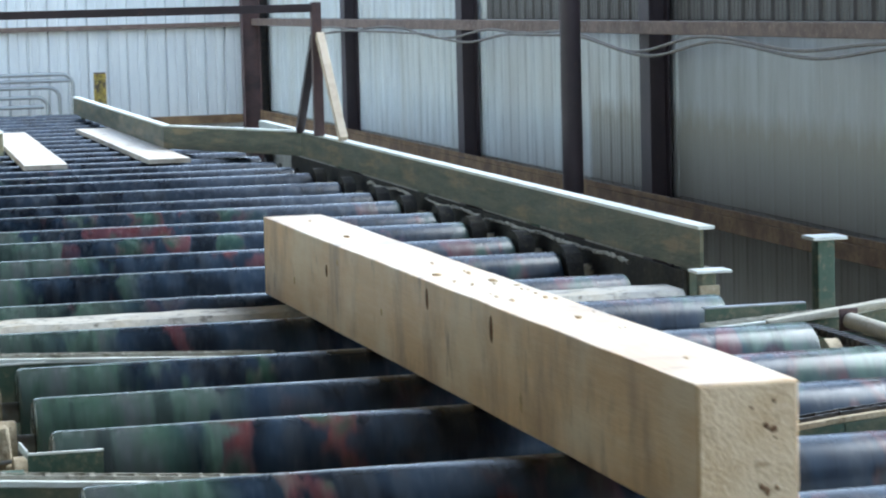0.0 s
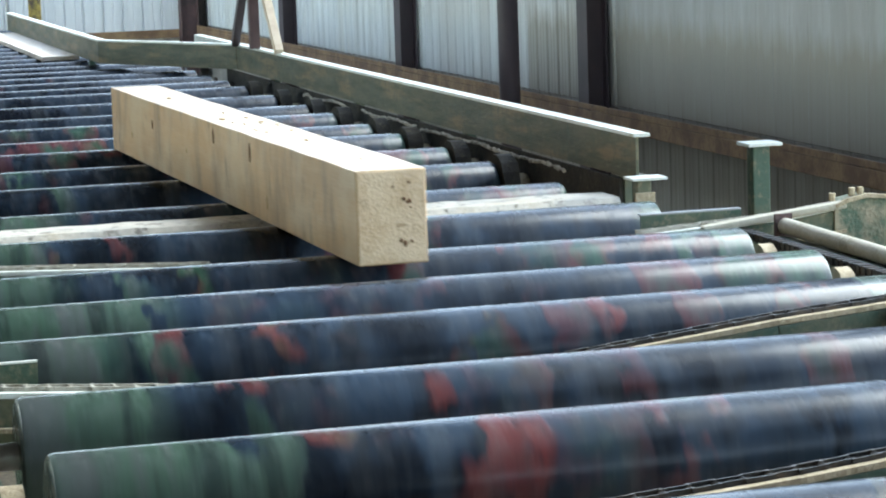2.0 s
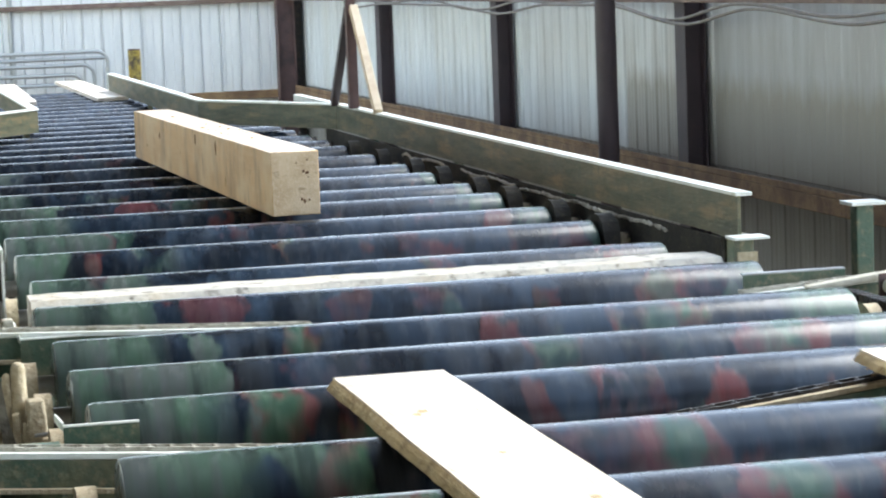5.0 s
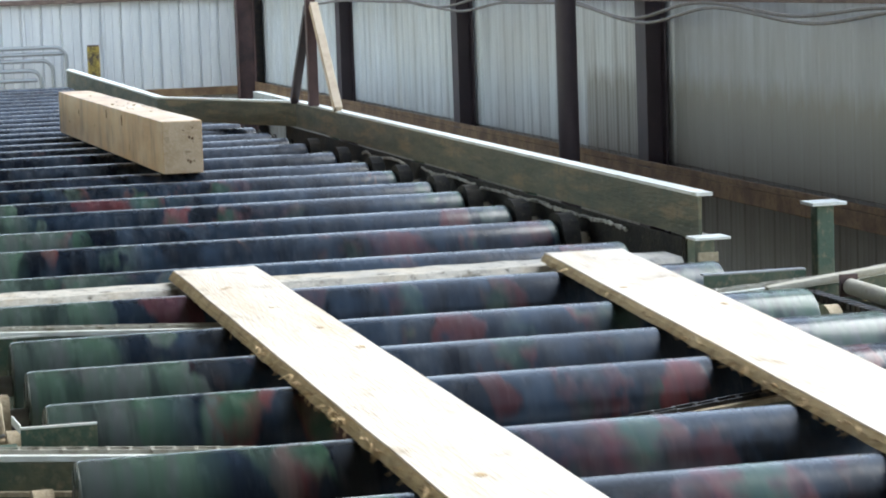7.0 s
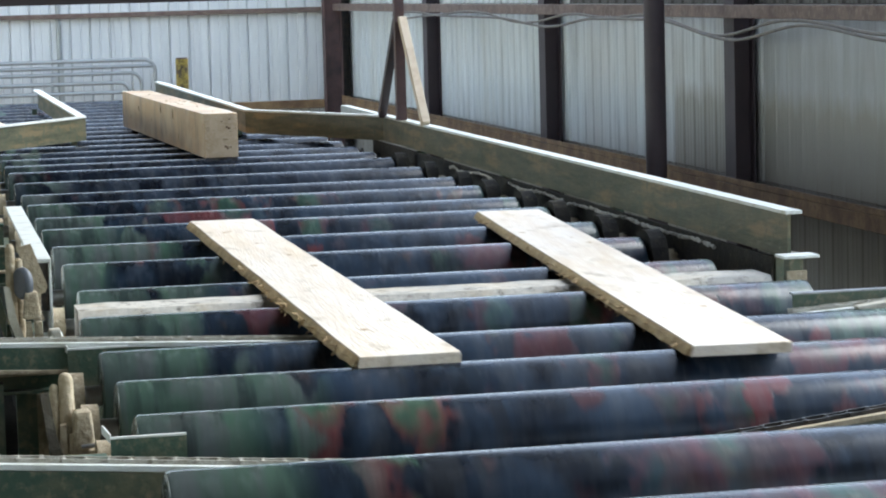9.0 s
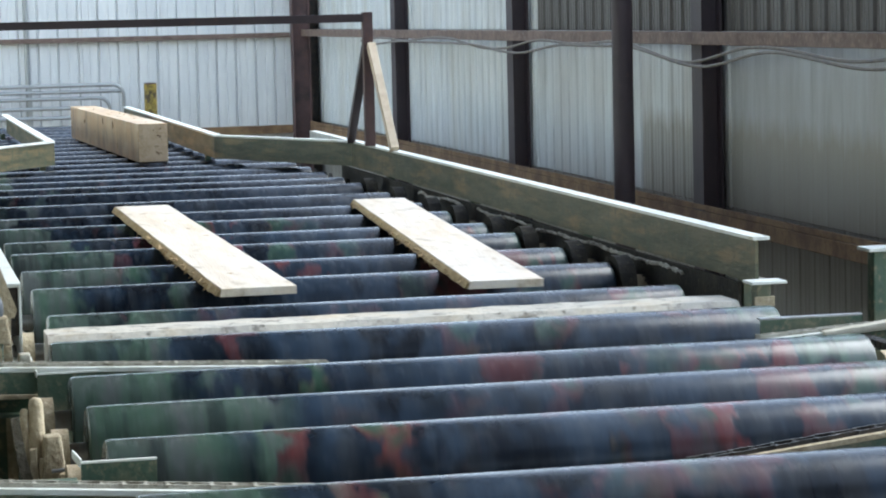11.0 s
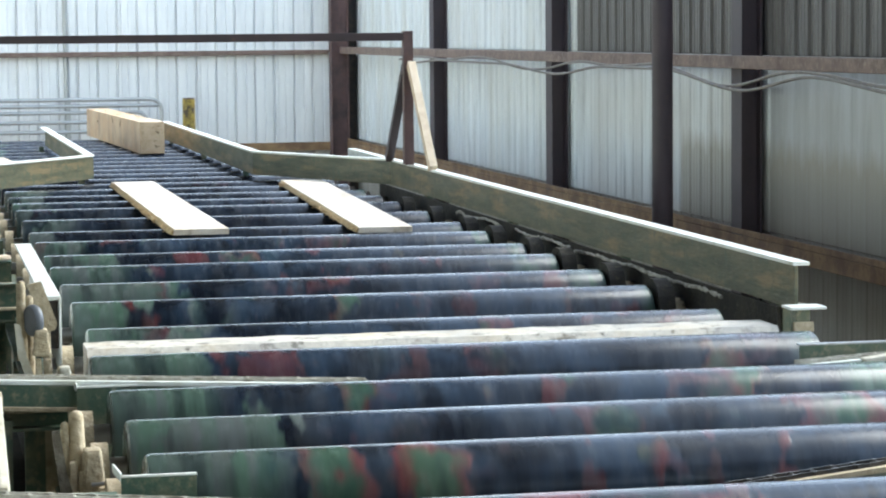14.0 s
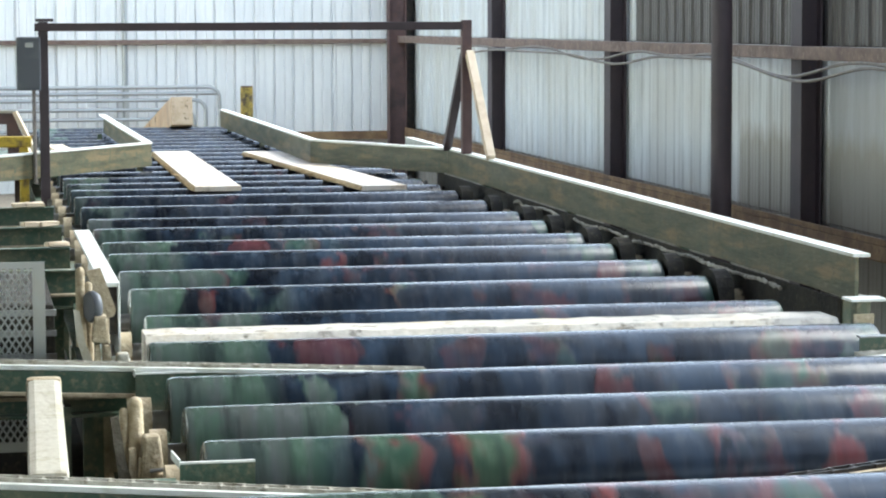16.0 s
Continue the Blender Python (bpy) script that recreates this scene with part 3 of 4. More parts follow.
def build_line():
    wide = build_roller(RIGHT - LEFT, NEAR_Y[0], LEFT, M_ROLLER)
    short = build_roller(2.81 - 0.53, MID_Y[0], 0.53, M_ROLLER)
    far = build_roller(2.81 - 0.53, FAR_Y[0], 0.53, M_ROLLER_FAR)
    bearing = build_bearing()
    spots = []
    for y in NEAR_Y + BEHIND_Y:
        ob = wide if y == NEAR_Y[0] else copy_thing(wide, pose(LEFT, y, TOP - R))
        ROLLERS.append((ob, LEFT, y))
        spots += [(LEFT - 0.07, y), (RIGHT + 0.07, y)]
    for y in MID_Y + FAR_Y:
        ob = {MID_Y[0]: short, FAR_Y[0]: far}.get(y) or copy_thing(short if y < 12.5 else far, pose(0.53, y, TOP - R))
        ROLLERS.append((ob, 0.53, y))
        spots += [(0.46, y), (2.925 if y < 15 else 2.88, y)]
    for k, (x, y) in enumerate(spots):
        if k == 0:
            bearing.matrix_basis = pose(x, y, TOP - R)
        else:
            copy_thing(bearing, pose(x, y, TOP - R))
    # black covers over the drive ends of the middle rollers
    cover = thing("sprocket_cover", pose(2.857, MID_Y[1], TOP - R), "black rounded sprocket cover at a roller's end", "cover", "sprocket covers")
    bm = bmesh.new()
    rod(bm, (-0.04, 0, 0), (0.028, 0, 0), R + 0.028, 20)
    for v in bm.verts:
        v.co.z = max(v.co.z, -0.1)
        v.co += 0.006 * noise.noise_vector(v.co * 25)
    part("hood", bm, M_SOOT_SHADE, cover)
    part("foot", boxes((-0.035, 0.025, -0.03, 0.03, -0.28, -0.09)), M_SOOT_SHADE, cover)
    for y in MID_Y[2:]:
        copy_thing(cover, pose(2.857, y, TOP - R))
    for x, turn in ((LEFT - 0.04, -1), (RIGHT + 0.04, 1)):
        fr = thing("conveyor", pose(x, 0, 0), "green painted steel side frame under the rollers", "frame", "side frames of the conveyor")
        bm = bmesh.new()
        sweep(bm, channel_outline(0.09, 0.2, 0.01, turn), [(-0.01 * turn, -5.2, TOP - R - 0.275), (-0.01 * turn, 24.95, TOP - R - 0.275)])
        part("side_channel", bm, M_GREEN, fr)
        for y in range(-4, 25, 3):
            part("leg", boxes((-0.01 if turn > 0 else -0.09, 0.09 if turn > 0 else 0.01, y - 0.05, y + 0.05, 0, TOP - R - 0.275), bevel=0.004), M_GREEN, fr)


build_line()


# ---- rails, gantry ----
def build_rails():
    r = thing("guide_rail", pose(0, 0, 0), "weathered green steel guide rail, its top edge coloured white as if lit", "rail", "guide rails")
    path = [(2.977, 8.30, TOP + 0.03), (2.977, 15.94, TOP + 0.03), (2.277, 17.42, TOP + 0.03), (2.267, 23.8, TOP + 0.03)]
    part("web", sweep(bmesh.new(), [(0, 0), (0.012, 0), (0.012, 0.152), (0, 0.152)], path), M_RAIL, r)
    # top flange gets its lit look from a white colour
    part("top_flange", sweep(bmesh.new(), [(-0.006, 0.152), (0.055, 0.152), (0.055, 0.164), (-0.006, 0.164)], path), M_WHITE, r, "top flange whitened for the daylight on it")
    part("bottom_flange", sweep(bmesh.new(), [(0.012, 0.0), (0.06, 0.0), (0.06, 0.01), (0.012, 0.01)], path), M_RAIL, r)
    ext = [(2.977, 15.96, TOP + 0.03), (2.985, 17.6, TOP + 0.03)]
    part("rail_end", sweep(bmesh.new(), [(0, 0), (0.012, 0), (0.012, 0.15), (0.055, 0.15), (0.055, 0.162), (0, 0.162)], ext), M_WHITE, r)
    for y in (8.5, 10.6, 12.7, 14.9):
        part("rail_stand", boxes((2.992, 3.04, y - 0.03, y + 0.03, 0.55, TOP + 0.04), bevel=0.003), M_GREEN, r)
    for x, y in ((2.31, 18.2), (2.30, 20.8), (2.295, 23.4)):
        part("rail_stand", boxes((x, x + 0.04, y - 0.03, y + 0.03, 0.0, TOP + 0.035), bevel=0.003), M_GREEN, r)
    l = thing("guide_rail", pose(0, 0, 0), "weathered green steel guide rail that narrows the line", "rail", "guide rails")
    path = [(-0.6, 15.2, TOP + 0.03), (0.119, 15.78, TOP + 0.03), (1.162, 17.3, TOP + 0.03), (1.123, 22.75, TOP + 0.03)]
    part("web", sweep(bmesh.new(), [(0, 0), (-0.012, 0), (-0.012, 0.152), (0, 0.152)], path), M_RAIL, l)
    # daylight on this flange is coloured in as well
    part("top_flange", sweep(bmesh.new(), [(0.006, 0.152), (-0.055, 0.152), (-0.055, 0.164), (0.006, 0.164)], path), M_WHITE, l, "top flange whitened for the daylight on it")
    for x, y in ((0.05, 15.82), (1.09, 17.5), (1.07, 20.0), (1.06, 22.4)):
        part("rail_stand", boxes((x - 0.02, x + 0.02, y - 0.03, y + 0.03, 0.0, TOP + 0.035), bevel=0.003), M_GREEN, l)
    g = thing("gantry", pose(0, 0, 0), "slim rust-brown steel gantry frame over the line", "gantry")
    part("crossbar", bar(bmesh.new(), (0.36, 16.1, TOP + 0.985), (2.95, 15.2, TOP + 0.985), 0.06, 0.05), M_COLUMN, g)
    part("post", boxes((2.925, 2.985, 15.17, 15.23, TOP + 0.196, TOP + 1.02), bevel=0.004), M_RUST, g)
    part("post", boxes((0.375, 0.435, 16.07, 16.13, 0, TOP + 1.02), bevel=0.004), M_COLUMN, g)
    part("post_cap", boxes((0.36, 0.47, 16.04, 16.16, TOP + 1.021, TOP + 1.04), bevel=0.003), M_COLUMN, g)
    part("brace", bar(bmesh.new(), (2.965, 15.14, TOP + 0.82), (2.985, 14.6, TOP + 0.2), 0.05, 0.05), M_PLANK, g, "pale wooden brace")
    part("brace", bar(bmesh.new(), (2.955, 15.26, TOP + 0.80), (2.955, 15.85, TOP + 0.2), 0.05, 0.05), M_COLUMN, g)
    b = thing("control_box", pose(0.31, 16.02, TOP + 0.59), "dark grey electrical enclosure on the gantry post", "box")
    part("case", boxes((-0.075, 0.075, -0.05, 0.05, 0, 0.335), bevel=0.012), M_BOX, b)
    part("label_plate", boxes((-0.02, 0.03, -0.054, -0.05, 0.27, 0.30)), M_PIPE, b)
    part("cable", rod(bmesh.new(), (0.03, 0, -0.59), (0.03, 0, 0), 0.012, 8), M_CABLE, b)


build_rails()


# ---- wood on the line ----
def build_cant():
    ob = thing("timber_cant", pose(1.69, 6.5, TOP), "squared yellow-brown spruce cant with cracks and knots", "timber")
    bm = bmesh.new()
    bmesh.ops.create_cube(bm, size=1)
    bmesh.ops.scale(bm, vec=(0.207, 4.2, 0.272), verts=bm.verts)
    bmesh.ops.translate(bm, vec=(0, 0, 0.137), verts=bm.verts)
    bmesh.ops.subdivide_edges(bm, edges=[e for e in bm.edges if abs(e.verts[0].co.y - e.verts[1].co.y) > 1], cuts=40)
    bmesh.ops.bevel(bm, geom=[e for e in bm.edges if len(e.link_faces) == 2 and e.calc_face_angle(0) > 1], offset=0.002, segments=1, affect="EDGES")
    for v in bm.verts:
        v.co += 0.0025 * noise.noise_vector(v.co * 3)
        v.co.z = max(v.co.z, 0.001)
    part("log_body", bm, M_BEAM, ob, smooth=False)
    for y in (-2.1005, 2.1005):
        part("end_grain", boxes((-0.1005, 0.1005, y - 0.003, y + 0.003, 0.004, 0.2695), bevel=0.002), M_END, ob, "paler sawn end grain")
    rng = random.Random(4)
    spots = [(-0.1045, -0.72, 0.215, 0.012, 0.035), (-0.1045, -0.12, 0.225, 0.012, 0.03), (-0.1045, 1.1, 0.18, 0.01, 0.02)]
    for x, y, z, a, b in spots:
        k = bmesh.new()
        bmesh.ops.create_icosphere(k, subdivisions=2, radius=1)
        bmesh.ops.scale(k, vec=(0.004, a, b), verts=k.verts)
        part("knot", k, M_KNOT, ob, at=pose(x, y, z))
    for k in range(26):
        crumb = bmesh.new()
        bmesh.ops.create_icosphere(crumb, subdivisions=1, radius=1)
        a = rng.uniform(0.003, 0.008)
        bmesh.ops.scale(crumb, vec=(a, a * rng.uniform(1, 2.5), a * 0.5), verts=crumb.verts)
        near = rng.gauss(-0.35, 0.35) if k < 16 else rng.uniform(-1.9, 1.9)
        part("bark_crumb", crumb, M_BARK, ob, at=pose(rng.uniform(-0.05, 0.08), near, 0.2745, 0, 0, rng.uniform(0, 180)))
    for y, z, h in ((-0.95, 0.07, 0.025), (0.4, 0.13, 0.012), (0.95, 0.22, 0.012), (1.6, 0.1, 0.015)):
        k = bmesh.new()
        bmesh.ops.create_icosphere(k, subdivisions=2, radius=1)
        bmesh.ops.scale(k, vec=(0.0025, 0.011, h), verts=k.verts)
        part("stain_knot", k, M_BARK, ob, at=pose(-0.103, y, z))
    for k in range(9):
        bmk = bmesh.new()
        bmesh.ops.create_icosphere(bmk, subdivisions=2, radius=1)
        s = rng.uniform(0.003, 0.0065)
        bmesh.ops.scale(bmk, vec=(s, 0.004, s * rng.uniform(0.8, 1.5)), verts=bmk.verts)
        part("knot", bmk, M_KNOT, ob, at=pose(rng.uniform(-0.01, 0.06), -2.1035, rng.uniform(0.05, 0.25)))
    return ob


def build_board(name, length, width, seed, label, ragged=True):
    ob = thing(name, pose(0, 0, 0), label, "board", "sawn boards on the line")
    rng = random.Random(seed)
    bm = bmesh.new()
    n = 60
    th = 0.03
    rings = []
    for k in range(n + 1):
        y = -length / 2 + length * k / n
        wob = 0.004 * noise.noise(Vector((y * 2, seed, 0)))
        rag = 0.022 * abs(noise.noise(Vector((y * 9, seed, 5)))) if ragged else 0
        x0, x1 = -width / 2 + wob - rag, width / 2 + wob
        rings.append([bm.verts.new(c) for c in ((x0, y, 0.001), (x1, y, 0.001), (x1, y, th), (x0 + rag + 0.006, y, th))])
    for a, b in zip(rings, rings[1:]):
        for j in range(4):
            bm.faces.new((a[j], a[(j + 1) % 4], b[(j + 1) % 4], b[j]))
    bm.faces.new(rings[0][::-1]), bm.faces.new(rings[-1])
    bmesh.ops.recalc_face_normals(bm, faces=bm.faces)
    part("plank", bm, M_BOARD, ob)
    if ragged:
        # bark strip along the sawn edge, thicker where it frays
        strip, lines = bmesh.new(), []
        for k in range(n * 3 + 1):
            y = -0.497 * length + 0.994 * length * k / (n * 3)
            fray = 0.003 + 0.012 * max(0.0, noise.noise(Vector((y * 7, seed, 9)))) + 0.02 * max(0.0, noise.noise(Vector((y * 2.3, seed, 3))) - 0.25)
            x = -width / 2 + 0.004 * noise.noise(Vector((y * 2, seed, 0)))
            lines.append([strip.verts.new(c) for c in ((x + 0.003, y, 0.002), (x - 0.012 - fray, y, 0.004), (x - 0.004 - fray * 0.7, y, 0.018), (x + 0.003, y, 0.028))])
        for a, b in zip(lines, lines[1:]):
            for j in range(4):
                strip.faces.new((a[j], a[(j + 1) % 4], b[(j + 1) % 4], b[j]))
        strip.faces.new(lines[0][::-1]), strip.faces.new(lines[-1])
        bmesh.ops.recalc_face_normals(strip, faces=strip.faces)
        part("bark_edge", strip, M_WANE, ob, "ochre frayed bark edge")
        w = bmesh.new()
        for k in range(60):
            y = (rng.gauss(-0.2, 0.15) if k % 3 else rng.uniform(-0.47, 0.47)) * length
            if abs(y) > 0.48 * length:
                continue
            s = rng.uniform(0.005, 0.018) if k % 11 else rng.uniform(0.02, 0.045)
            a = Vector((-width / 2 - 0.010, y, rng.uniform(0.004, 0.026)))
            rod(w, a, a + Vector((-s, rng.uniform(-0.05, 0.03), rng.uniform(-0.02, 0.008))), 0.0034, 4, 0.001)
        tagged(part("bark_fibre", w, M_BARK, ob, "ragged bark fibres"), kind="stuff")
    for k in range(6):
        bmk = bmesh.new()
        s = rng.uniform(0.006, 0.014)
        bmesh.ops.create_circle(bmk, cap_ends=True, segments=10, radius=1)
        bmesh.ops.scale(bmk, vec=(s, s * 1.6, 1), verts=bmk.verts)
        part("knot", bmk, M_BARK, ob, at=pose(rng.uniform(-0.1, 0.1), rng.uniform(-0.45, 0.45) * length, th + 0.0012))
    return ob


CANT = build_cant()
BOARD_A = build_board("sawn_board", 4.25, 0.28, 11, "fresh pale sawn board with one ragged bark edge")
BOARD_B = build_board("sawn_board", 4.25, 0.275, 23, "fresh pale sawn board with ragged waney edge")
BOARD_C = build_board("sawn_board", 4.5, 0.28, 31, "pale sawn board leaving at the far end", False)
BOARD_D = build_board("sawn_board", 4.6, 0.28, 47, "yellowish sawn board leaving at the far end", False)


# ---- the chain transfers and side machinery ----
def arc_tube(bm, pts, r, sides=8):
    """A round tube along a line of points."""
    pts = [Vector(p) for p in pts]
    rings = []
    for i, p in enumerate(pts):
        d = (pts[min(i + 1, len(pts) - 1)] - pts[max(i - 1, 0)]).normalized()
        u = d.cross(Vector((0.31, 0.95, 0.02) if abs(d.y) < 0.8 else (1, 0, 0))).normalized()
        v = d.cross(u)
        rings.append([bm.verts.new(p + r * (u * math.cos(a) + v * math.sin(a))) for a in (2 * math.pi * k / sides for k in range(sides))])
    for r0, r1 in zip(rings, rings[1:]):
        for k in range(sides):
            bm.faces.new((r0[k], r0[(k + 1) % sides], r1[(k + 1) % sides], r1[k]))
    bm.faces.new(rings[0]), bm.faces.new(rings[-1])
    bmesh.ops.recalc_face_normals(bm, faces=bm.faces)
    return bm


def chain_links(bm, a, b, pitch=0.05):
    """Side plates of a roller chain laid from a to b."""
    a, b = Vector(a), Vector(b)
    n = max(2, int((b - a).length / pitch))
    d = (b - a) / n
    for k in range(n):
        p = a + d * (k + 0.5)
        off = 0.014 if k % 2 else 0.019
        turn = d.to_track_quat("X", "Z").to_matrix().to_4x4()
        for s in (-off, off):
            box(bm, -pitch * 0.62, pitch * 0.62, s - 0.0025, s + 0.0025, -0.011, 0.011, 0, Matrix.Translation(p) @ turn)
        rod(bm, p + Vector((0, -0.014, 0)) + d * 0.5, p + Vector((0, 0.014, 0)) + d * 0.5, 0.010, 6)
    return bm


def transfer_arm(y, pts, label, low, dusty=False):
    """A chain arm across the line: a sloped channel with the chain on top, pts as (x, top height over the rollers)."""
    ob = thing("chain_conveyor", pose(0, y, TOP), label, "chain conveyor", "chain transfers across the line")
    h = 0.075
    for (x0, z0), (x1, z1) in zip(pts, pts[1:]):
        part("channel", bar(bmesh.new(), (x0, 0, z0 - 0.022 - h / 2), (x1, 0, z1 - 0.022 - h / 2), 0.07, h), M_GREEN, ob)
        part("wear_strip", bar(bmesh.new(), (x0, -0.026, z0 - 0.014), (x1, -0.026, z1 - 0.014), 0.022, 0.014, 0.002), M_WHITE if dusty else M_DUST, ob, "pale worn wear strip")
        part("lip", bar(bmesh.new(), (x0, -0.043, z0 - 0.092), (x1, -0.043, z1 - 0.092), 0.014, 0.012, 0.002), M_DUST, ob)
        part("chain", chain_links(bmesh.new(), (x0, 0.004, z0 - 0.008), (x1, 0.004, z1 - 0.008)), M_CHAIN if dusty else M_DARK, ob, "dusty pale chain" if dusty else "greasy steel chain")
    part("post", boxes((low - 0.03, low + 0.03, -0.03, 0.03, -TOP, -0.13)), M_GREEN, ob)
    return ob


def build_arms():
    lab = "green steel chain arm with sawdust on its edge"
    transfer_arm(7.5, [(-0.9, 0.04), (0.02, 0.010), (1.30, -0.05)], lab, 0.2, True)
    r = transfer_arm(7.5, [(2.70, -0.045), (3.18, -0.017), (3.40, 0.01)], "green steel chain arm with a rounded end hood", 3.2, True)
    hood = bmesh.new()
    outline = [(3.36, 0.0), (3.40, 0.018), (3.47, 0.030), (3.55, 0.022), (3.61, -0.02), (3.65, -0.075), (3.64, -0.15), (3.36, -0.13)]
    face = hood.faces.new([hood.verts.new((x, -0.045, z)) for x, z in outline])
    ext = bmesh.ops.extrude_face_region(hood, geom=[face])
    bmesh.ops.translate(hood, vec=(0, 0.09, 0), verts=[v for v in ext["geom"] if isinstance(v, bmesh.types.BMVert)])
    bmesh.ops.recalc_face_normals(hood, faces=hood.faces)
    part("hood", hood, M_CAKED, r, "green rounded end hood caked with sawdust")
    part("dust_ridge", bar(bmesh.new(), (2.90, -0.03, -0.048), (3.40, -0.03, 0.004), 0.05, 0.024, 0.008), M_CHALK, r, "pale ridge of packed sawdust")
    rim = bmesh.new()
    for (xa, za), (xb, zb) in zip(outline[:6], outline[1:7]):
        bar(rim, (xa, -0.052, za), (xb, -0.052, zb), 0.012, 0.014, 0.002)
    part("hood_rim", rim, M_DUST, r)
    for x, z in ((3.37, 0.03), (3.44, 0.045), (3.47, 0.045)):
        part("bolt", rod(bmesh.new(), (x, 0, z - 0.02), (x, 0, z + 0.008), 0.012, 8), M_DUST, r)
    transfer_arm(5.62, [(-0.9, 0.05), (0.0, -0.002), (0.95, -0.075)], lab, 0.2, True)
    r = transfer_arm(5.63, [(1.85, -0.072), (2.38, -0.016), (2.95, 0.026), (3.7, 0.07)], lab, 3.2)
    part("mounting_block", boxes((2.66, 2.92, -0.085, -0.046, -0.075, -0.012), bevel=0.004), M_GREEN, r)
    transfer_arm(4.25, [(1.42, -0.10), (1.85, -0.068), (2.23, -0.030), (3.6, 0.08)], lab, 3.2)
    transfer_arm(4.25, [(-0.9, 0.03), (0.3, -0.03), (0.9, -0.09)], lab, 0.1, True)
    # toothed wheel beside the hood
    s = thing("sprocket", pose(3.60, 7.2, TOP - 0.146), "large green toothed sprocket caked with sawdust", "sprocket")
    part("toothed_wheel", tooth_disc(bmesh.new(), 0.162, 0.03, 16, 0.028), M_CAKED, s)
    hub = bmesh.new()
    lathe(hub, [(-0.05, 0.03), (-0.05, 0.055), (-0.016, 0.06), (-0.016, 0.085), (-0.0155, 0.02)], 24)
    bmesh.ops.rotate(hub, cent=(0, 0, 0), matrix=Matrix.Rotation(radians(90), 3, "Z"), verts=hub.verts)
    part("hub", hub, M_DUST, s, smooth=True)
    part("axle", rod(bmesh.new(), (0, -0.02, 0), (0, 0.34, 0), 0.025, 12), M_STEEL, s)
    part("axle_stand", boxes((-0.04, 0.04, 0.03, 0.09, -TOP + 0.146, 0.0), bevel=0.004), M_GREEN, s)
    # square tube along the roller ends
    t = thing("frame_tube", pose(3.14, 0, TOP), "pale dusty round steel tube along the frame", "tube")
    part("tube", rod(bmesh.new(), (0.005, 7.36, -0.04), (-0.01, 5.72, -0.045), 0.0265, 16), M_CHALK, t, smooth=True)
    part("under_channel", boxes((-0.035, 0.0, 5.75, 7.34, -0.15, -0.068), bevel=0.004), M_GREEN, t)
    part("end_plate", boxes((-0.03, 0.03, 7.362, 7.372, -0.1, 0.0)), M_RUST, t)
    for y in (6.0, 7.1):
        part("stand", boxes((-0.03, 0.01, y - 0.03, y + 0.03, -TOP, -0.151)), M_GREEN, t)
    # post with a plate on it
    p = thing("capped_post", pose(3.53, 8.5, 0), "green steel post, its lit square cap plate coloured white", "post")
    part("stem", boxes((-0.04, 0.028, -0.03, 0.03, 0.012, TOP + 0.105), bevel=0.006), M_GREEN, p)
    # cap plate coloured white to look lit from above
    part("cap_plate", boxes((-0.068, 0.066, -0.06, 0.06, TOP + 0.106, TOP + 0.119), bevel=0.003), M_WHITE, p)
    part("base_plate", boxes((-0.1, 0.1, -0.1, 0.1, 0, 0.012)), M_GREEN, p)
    # stop block at the rail's end
    b = thing("rail_stop", pose(2.975, 8.2, TOP), "small pale steel plate on a block at the rail's end", "bracket")
    part("top_plate", boxes((-0.065, 0.065, -0.05, 0.05, 0.042, 0.052), bevel=0.002), M_WHITE, b)
    part("block", boxes((-0.04, 0.012, -0.03, 0.03, -0.16, 0.042), bevel=0.004), M_GREEN, b)
    part("shim", boxes((-0.052, 0.022, -0.04, -0.031, -0.035, 0.0), bevel=0.002), M_DUST, b)
    # green angle beside the first arm
    g = thing("side_plate", pose(2.91, 7.6, TOP), "green steel angle plate beside the roller end", "plate")
    part("upright", boxes((-0.17, 0.18, -0.003, 0.003, -0.16, -0.008)), M_GREEN, g)
    part("edge", boxes((-0.17, 0.18, -0.003, 0.03, -0.008, -0.003)), M_STEEL, g)
    # pale timber between two rollers
    tim = thing("cross_timber", pose(0, 8.27, TOP), "pale splintered timber lying between two rollers", "timber")
    bm = bmesh.new()
    outline = [(-0.11, -0.16), (0.10, -0.16), (0.10, -0.012), (-0.09, -0.012), (-0.115, -0.035)]
    n, rings = 60, []
    for k in range(n + 1):
        x = 0.50 + (2.87 - 0.50) * k / n
        j = 0.006 * noise.noise(Vector((x * 9, 3, 1)))
        rings.append([bm.verts.new((x, y + j, z + 0.5 * j)) for y, z in outline])
    for ra, rb in zip(rings, rings[1:]):
        for k in range(5):
            bm.faces.new((ra[k], ra[(k + 1) % 5], rb[(k + 1) % 5], rb[k]))
    bm.faces.new(rings[0]), bm.faces.new(rings[-1])
    bmesh.ops.recalc_face_normals(bm, faces=bm.faces)
    part("baulk", bm, M_PALE, tim)
    for x in (0.43, 2.95):
        part("bearer", boxes((x - 0.09, x + 0.09, -0.05, 0.05, -0.28, -0.161)), M_GREEN, tim)


build_arms()


